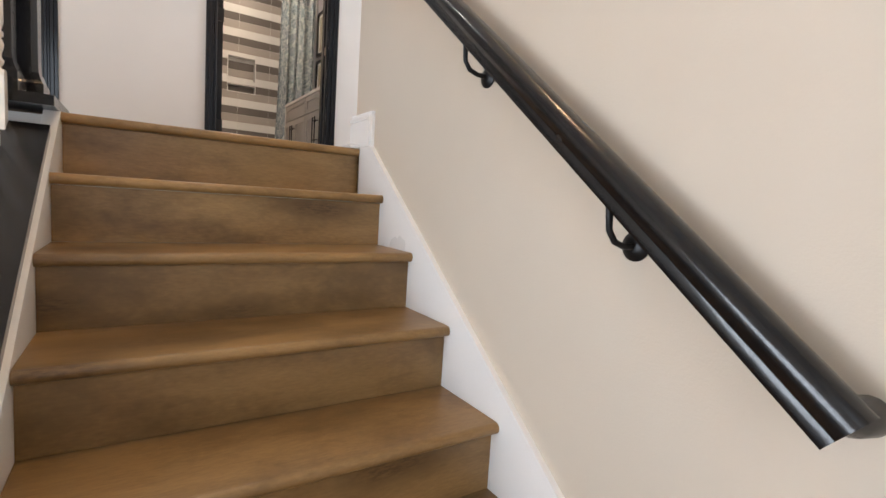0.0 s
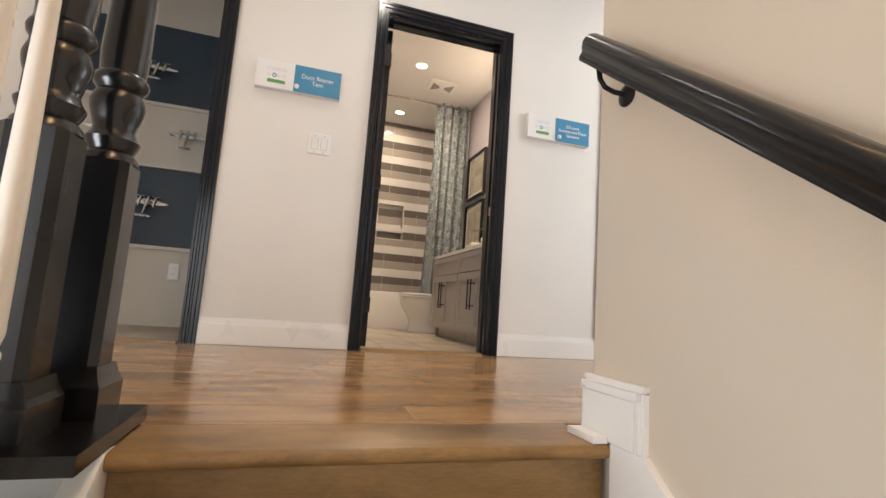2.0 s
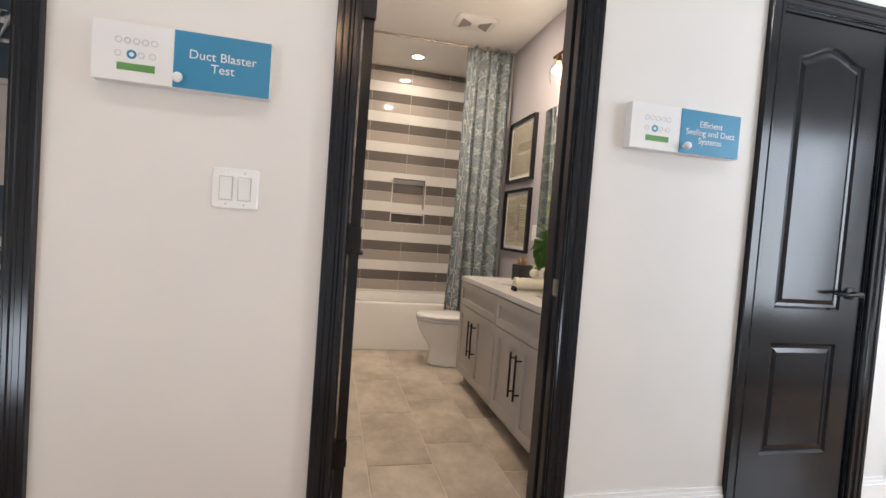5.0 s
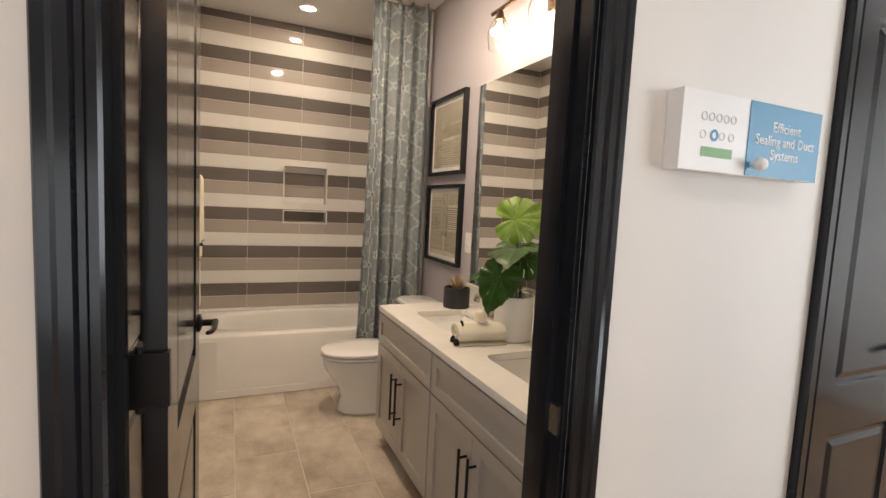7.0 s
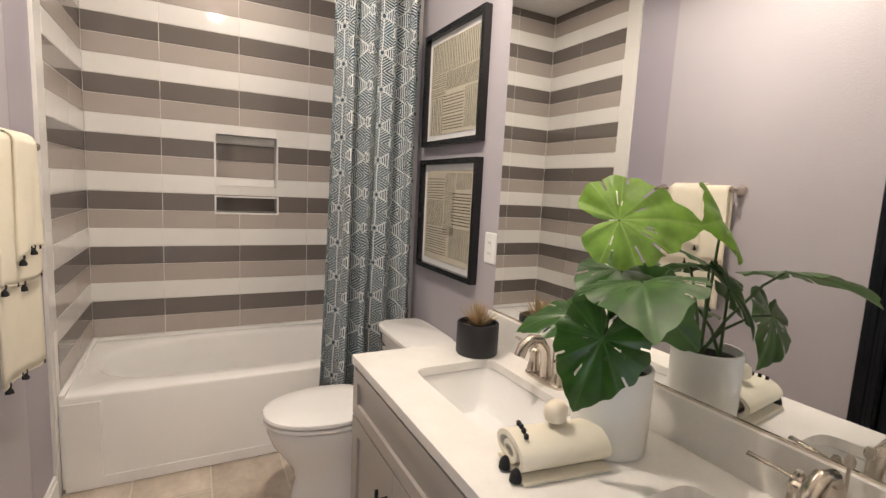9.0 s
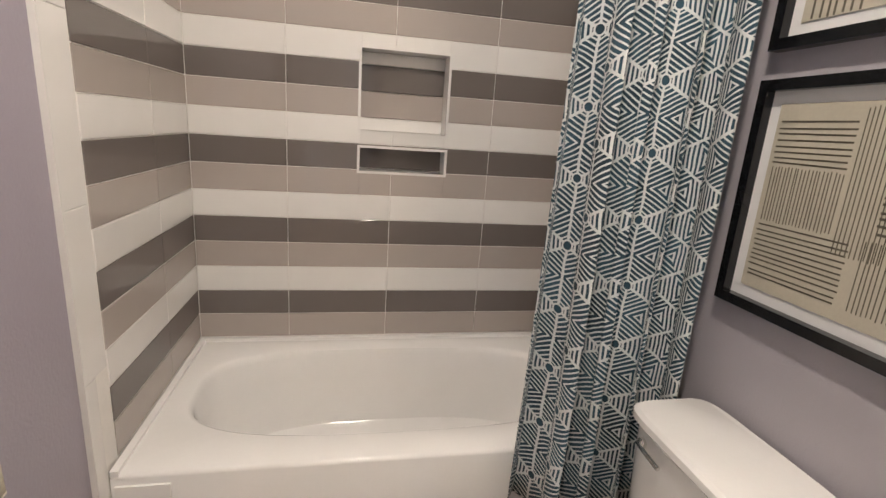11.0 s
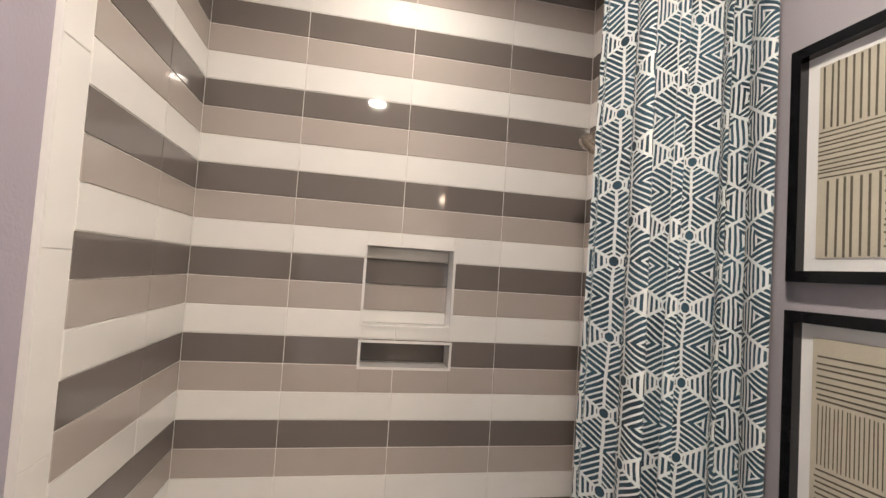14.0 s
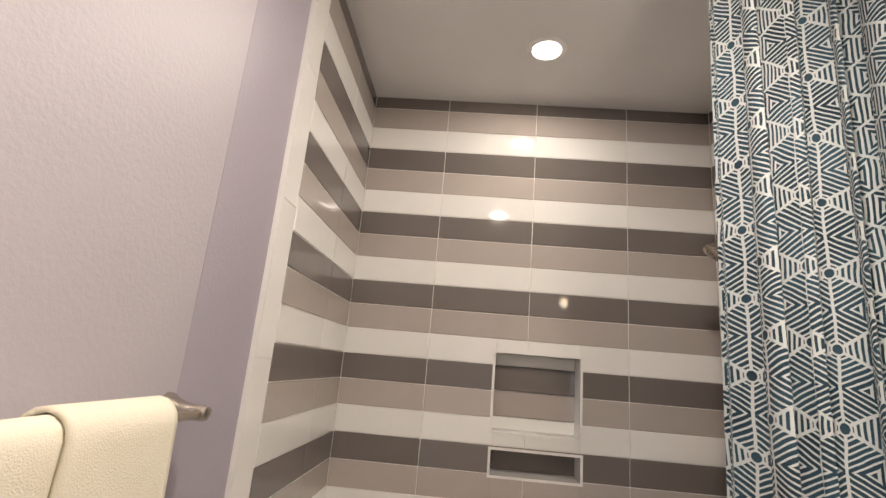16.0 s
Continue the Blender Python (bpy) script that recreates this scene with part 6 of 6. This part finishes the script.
def sheer():
    m, nt, b = nodes_of("sheer_white")
    b.inputs["Base Color"].default_value = (0.8, 0.8, 0.8, 1)
    b.inputs["Roughness"].default_value = 0.9
    tr = nt.nodes.new("ShaderNodeBsdfTranslucent")
    tr.inputs[0].default_value = (0.85, 0.85, 0.85, 1)
    mx = nt.nodes.new("ShaderNodeMixShader")
    mx.inputs[0].default_value = 0.6
    nt.links.new(b.outputs[0], mx.inputs[1])
    nt.links.new(tr.outputs[0], mx.inputs[2])
    nt.links.new(mx.outputs[0], nt.nodes["Material Output"].inputs[0])
    return m


SHEER = sheer()
for y0, y1 in ((1.3, 2.2), (2.2, 3.1)):
    e = thing("sheer_curtain", (5.94, (y0 + y1) / 2, 0.1), "white sheer curtain over the bright window", "curtain", "sheer curtains")
    bm = B()
    vs = [[bm.verts.new((5.94 + 0.025 * math.sin(40 * (y0 + (y1 - y0) * i / 60)), y0 + (y1 - y0) * i / 60, z)) for i in range(61)] for z in (0.05, 1.2, 2.5)]
    for a, b in zip(vs, vs[1:]):
        for i in range(60):
            bm.faces.new((a[i], a[i + 1], b[i + 1], b[i]))
    part("cloth", bm, SHEER, e, smooth=True)
    part("rod", tube(B(), [(5.94, y0, 2.51), (5.94, y1, 2.51)], 0.01, 8), BLACK_METAL, e, smooth=True)

# ---- pieces: wall tiles ----
ROW0, PITCH, GAP = 0.432, 0.10115, 0.0026
KINDS = (TILE_TAUPE, TILE_DARK, TILE_WHITE)


def tile_mesh(name, w, h, material, t=0.008):
    """A glazed tile lying in x (width) and z (height), face towards -y, with eased edges."""
    e = 0.0014
    loops = [[(x, y, z) for x, z in ((a, a), (w - a, a), (w - a, h - a), (a, h - a))] for a, y in ((0, t), (0, e), (e, 0))]
    bm = loft(B(), loops, False, True)
    return mesh_of(name, bm, material)


CACHE = {}


def tile(parent, w, h, material, m):
    key = (round(w, 4), round(h, 4), material.name)
    if key not in CACHE:
        CACHE[key] = tile_mesh("tile", w, h, material)
    ob = new("tile", CACHE[key])
    ob.matrix_world = m
    ob.parent = parent
    return ob


def spans(a, b, cuts):
    xs = [a] + [c for c in cuts if a + 0.02 < c < b - 0.02] + [b]
    return list(zip(xs, xs[1:]))


for k in range(23):
    z0 = ROW0 + k * PITCH
    z1 = min(z0 + PITCH, CEILING)
    mat = KINDS[k % 3]
    for a, b in spans(XL, XR, (0.322, 0.722, 1.122)):
        segs = [(a, b, z0, z1)]
        for nx0, nx1, nz0, nz1 in NICHES:
            out = []
            for p, q, u, v in segs:
                if q <= nx0 or p >= nx1 or v <= nz0 or u >= nz1:
                    out.append((p, q, u, v))
                    continue
                if p < nx0:
                    out.append((p, nx0, u, v))
                if q > nx1:
                    out.append((nx1, q, u, v))
                p2, q2 = max(p, nx0), min(q, nx1)
                if u < nz0:
                    out.append((p2, q2, u, nz0))
                if v > nz1:
                    out.append((p2, q2, nz1, v))
            segs = out
        for p, q, u, v in segs:
            if q - p > 0.015 and v - u > 0.012:
                g0, g1, g2, g3 = (GAP / 2 if edge else 0.0 for edge in (p == a, q == b, u == z0, v == z1))
                tile(tiled_back, q - p - g0 - g1, v - u - g2 - g3, mat, Matrix.Translation((p + g0, YB, u + g2)))
    for a, b in spans(2.642, YB, (3.05,)):
        tile(tiled_left, b - a - GAP, z1 - z0 - GAP, mat, Matrix.Translation((XL, a + GAP / 2, z0 + GAP / 2)) @ Matrix.Rotation(radians(90), 4, "Z"))
        tile(tiled_right, b - a - GAP, z1 - z0 - GAP, mat, Matrix.Translation((XR, b - GAP / 2, z0 + GAP / 2)) @ Matrix.Rotation(radians(-90), 4, "Z"))
zs = [0.004, 0.29, 0.695, 1.10, 1.505, 1.91, 2.315, CEILING]
for u, v in zip(zs, zs[1:]):
    tile(tiled_left, 0.100 - GAP if u > 0.3 else 0.044, v - u - 0.001, TILE_WHITE, Matrix.Translation((XL, 2.540, u)) @ Matrix.Rotation(radians(90), 4, "Z"))
    tile(tiled_right, 0.100 - GAP if u > 0.3 else 0.044, v - u - 0.001, TILE_WHITE, Matrix.Translation((XR, 2.640 - GAP if u > 0.3 else 2.584, u)) @ Matrix.Rotation(radians(-90), 4, "Z"))
# niches: tiled backs, white linings
for nx0, nx1, nz0, nz1 in NICHES:
    part("niche_lining", boxes((nx0 - 0.010, nx0, YB - 0.0025, YB + 0.098, nz0 - 0.010, nz1 + 0.010), (nx1, nx1 + 0.010, YB - 0.0025, YB + 0.098, nz0 - 0.010, nz1 + 0.010), (nx0, nx1, YB - 0.0025, YB + 0.098, nz0 - 0.010, nz0), (nx0, nx1, YB - 0.0025, YB + 0.098, nz1, nz1 + 0.010)), TILE_WHITE, tiled_back, bevel=0.001)
    for k in range(23):
        u, v = max(ROW0 + k * PITCH, nz0), min(ROW0 + (k + 1) * PITCH, nz1)
        if v - u > 0.012:
            tile(tiled_back, nx1 - nx0 - 0.001, v - u - GAP, KINDS[k % 3], Matrix.Translation((nx0 + 0.0005, NB - 0.009, u + GAP / 2)))

# floor tiles of the bathroom
FT = {}
for i, x0 in enumerate((-0.0815, 0.2255, 0.5325, 0.8395, 1.1465)):
    x1 = min(x0 + 0.307, WR)
    x0 = max(x0, WL)
    y = 2.70 - (0.0, 0.305, 0.10, 0.40, 0.2)[i] - 0.615 * 4
    while y < 2.60:
        a, b = max(y, 0.112), min(y + 0.61, 2.60)
        if b - a > 0.03:
            key = (round(x1 - x0, 4), round(b - a, 4))
            if key not in FT:
                w, h, e = x1 - x0 - 0.0055, b - a - 0.0055, 0.0012
                FT[key] = mesh_of("floor_tile", loft(B(), [[(p, q, z) for p, q in ((d, d), (w - d, d), (w - d, h - d), (d, h - d))] for d, z in ((0, -0.004), (0, -e), (e, 0))], False, True), FLOOR_TILE)
            ob = new("floor_tile", FT[key])
            ob.location = (x0 + 0.002, a + 0.002, 0)
            ob.parent = floor_bath
        y += 0.614
# hall floorboards
floor_hall = solid("floor_hall", boxes((-2.5, 4.5, Y1 + 0.19, 0.0, -0.011, -0.0065), (-2.5, -0.86, -1.3, 0.0, -0.0112, -0.0066)), WOOD_X, "stained maple hall floor in staggered boards", "floor", "structure")
rnd = random.Random(4)
y = 0.0
row = 0
while y > Y1 + 0.19 + 0.02:
    y0 = max(y - 0.165, Y1 + 0.1915)
    x = -2.5 - rnd.uniform(0, 1.0)
    left = -2.5 if y0 > -1.4 else (-0.845 if y0 < -1.42 else -0.845)
    while x < 4.5:
        ln = rnd.choice((0.75, 1.0, 1.25, 1.5, 1.8))
        a, b = max(x, left), min(x + ln, 4.5)
        if b - a > 0.05:
            w, h, e = b - a - 0.0012, y - y0 - 0.0012, 0.0012
            me = mesh_of("floorboard", loft(B(), [[(p, q, z) for p, q in ((d, d), (w - d, d), (w - d, h - d), (d, h - d))] for d, z in ((0, -0.006), (0, -e), (e, 0))], False, True), WOOD_FLOOR)
            ob = new("floorboard", me)
            ob.location = (a, y0, 0)
            ob.parent = floor_hall
        x += ln
    y = y0 if y0 > Y1 + 0.192 else -9
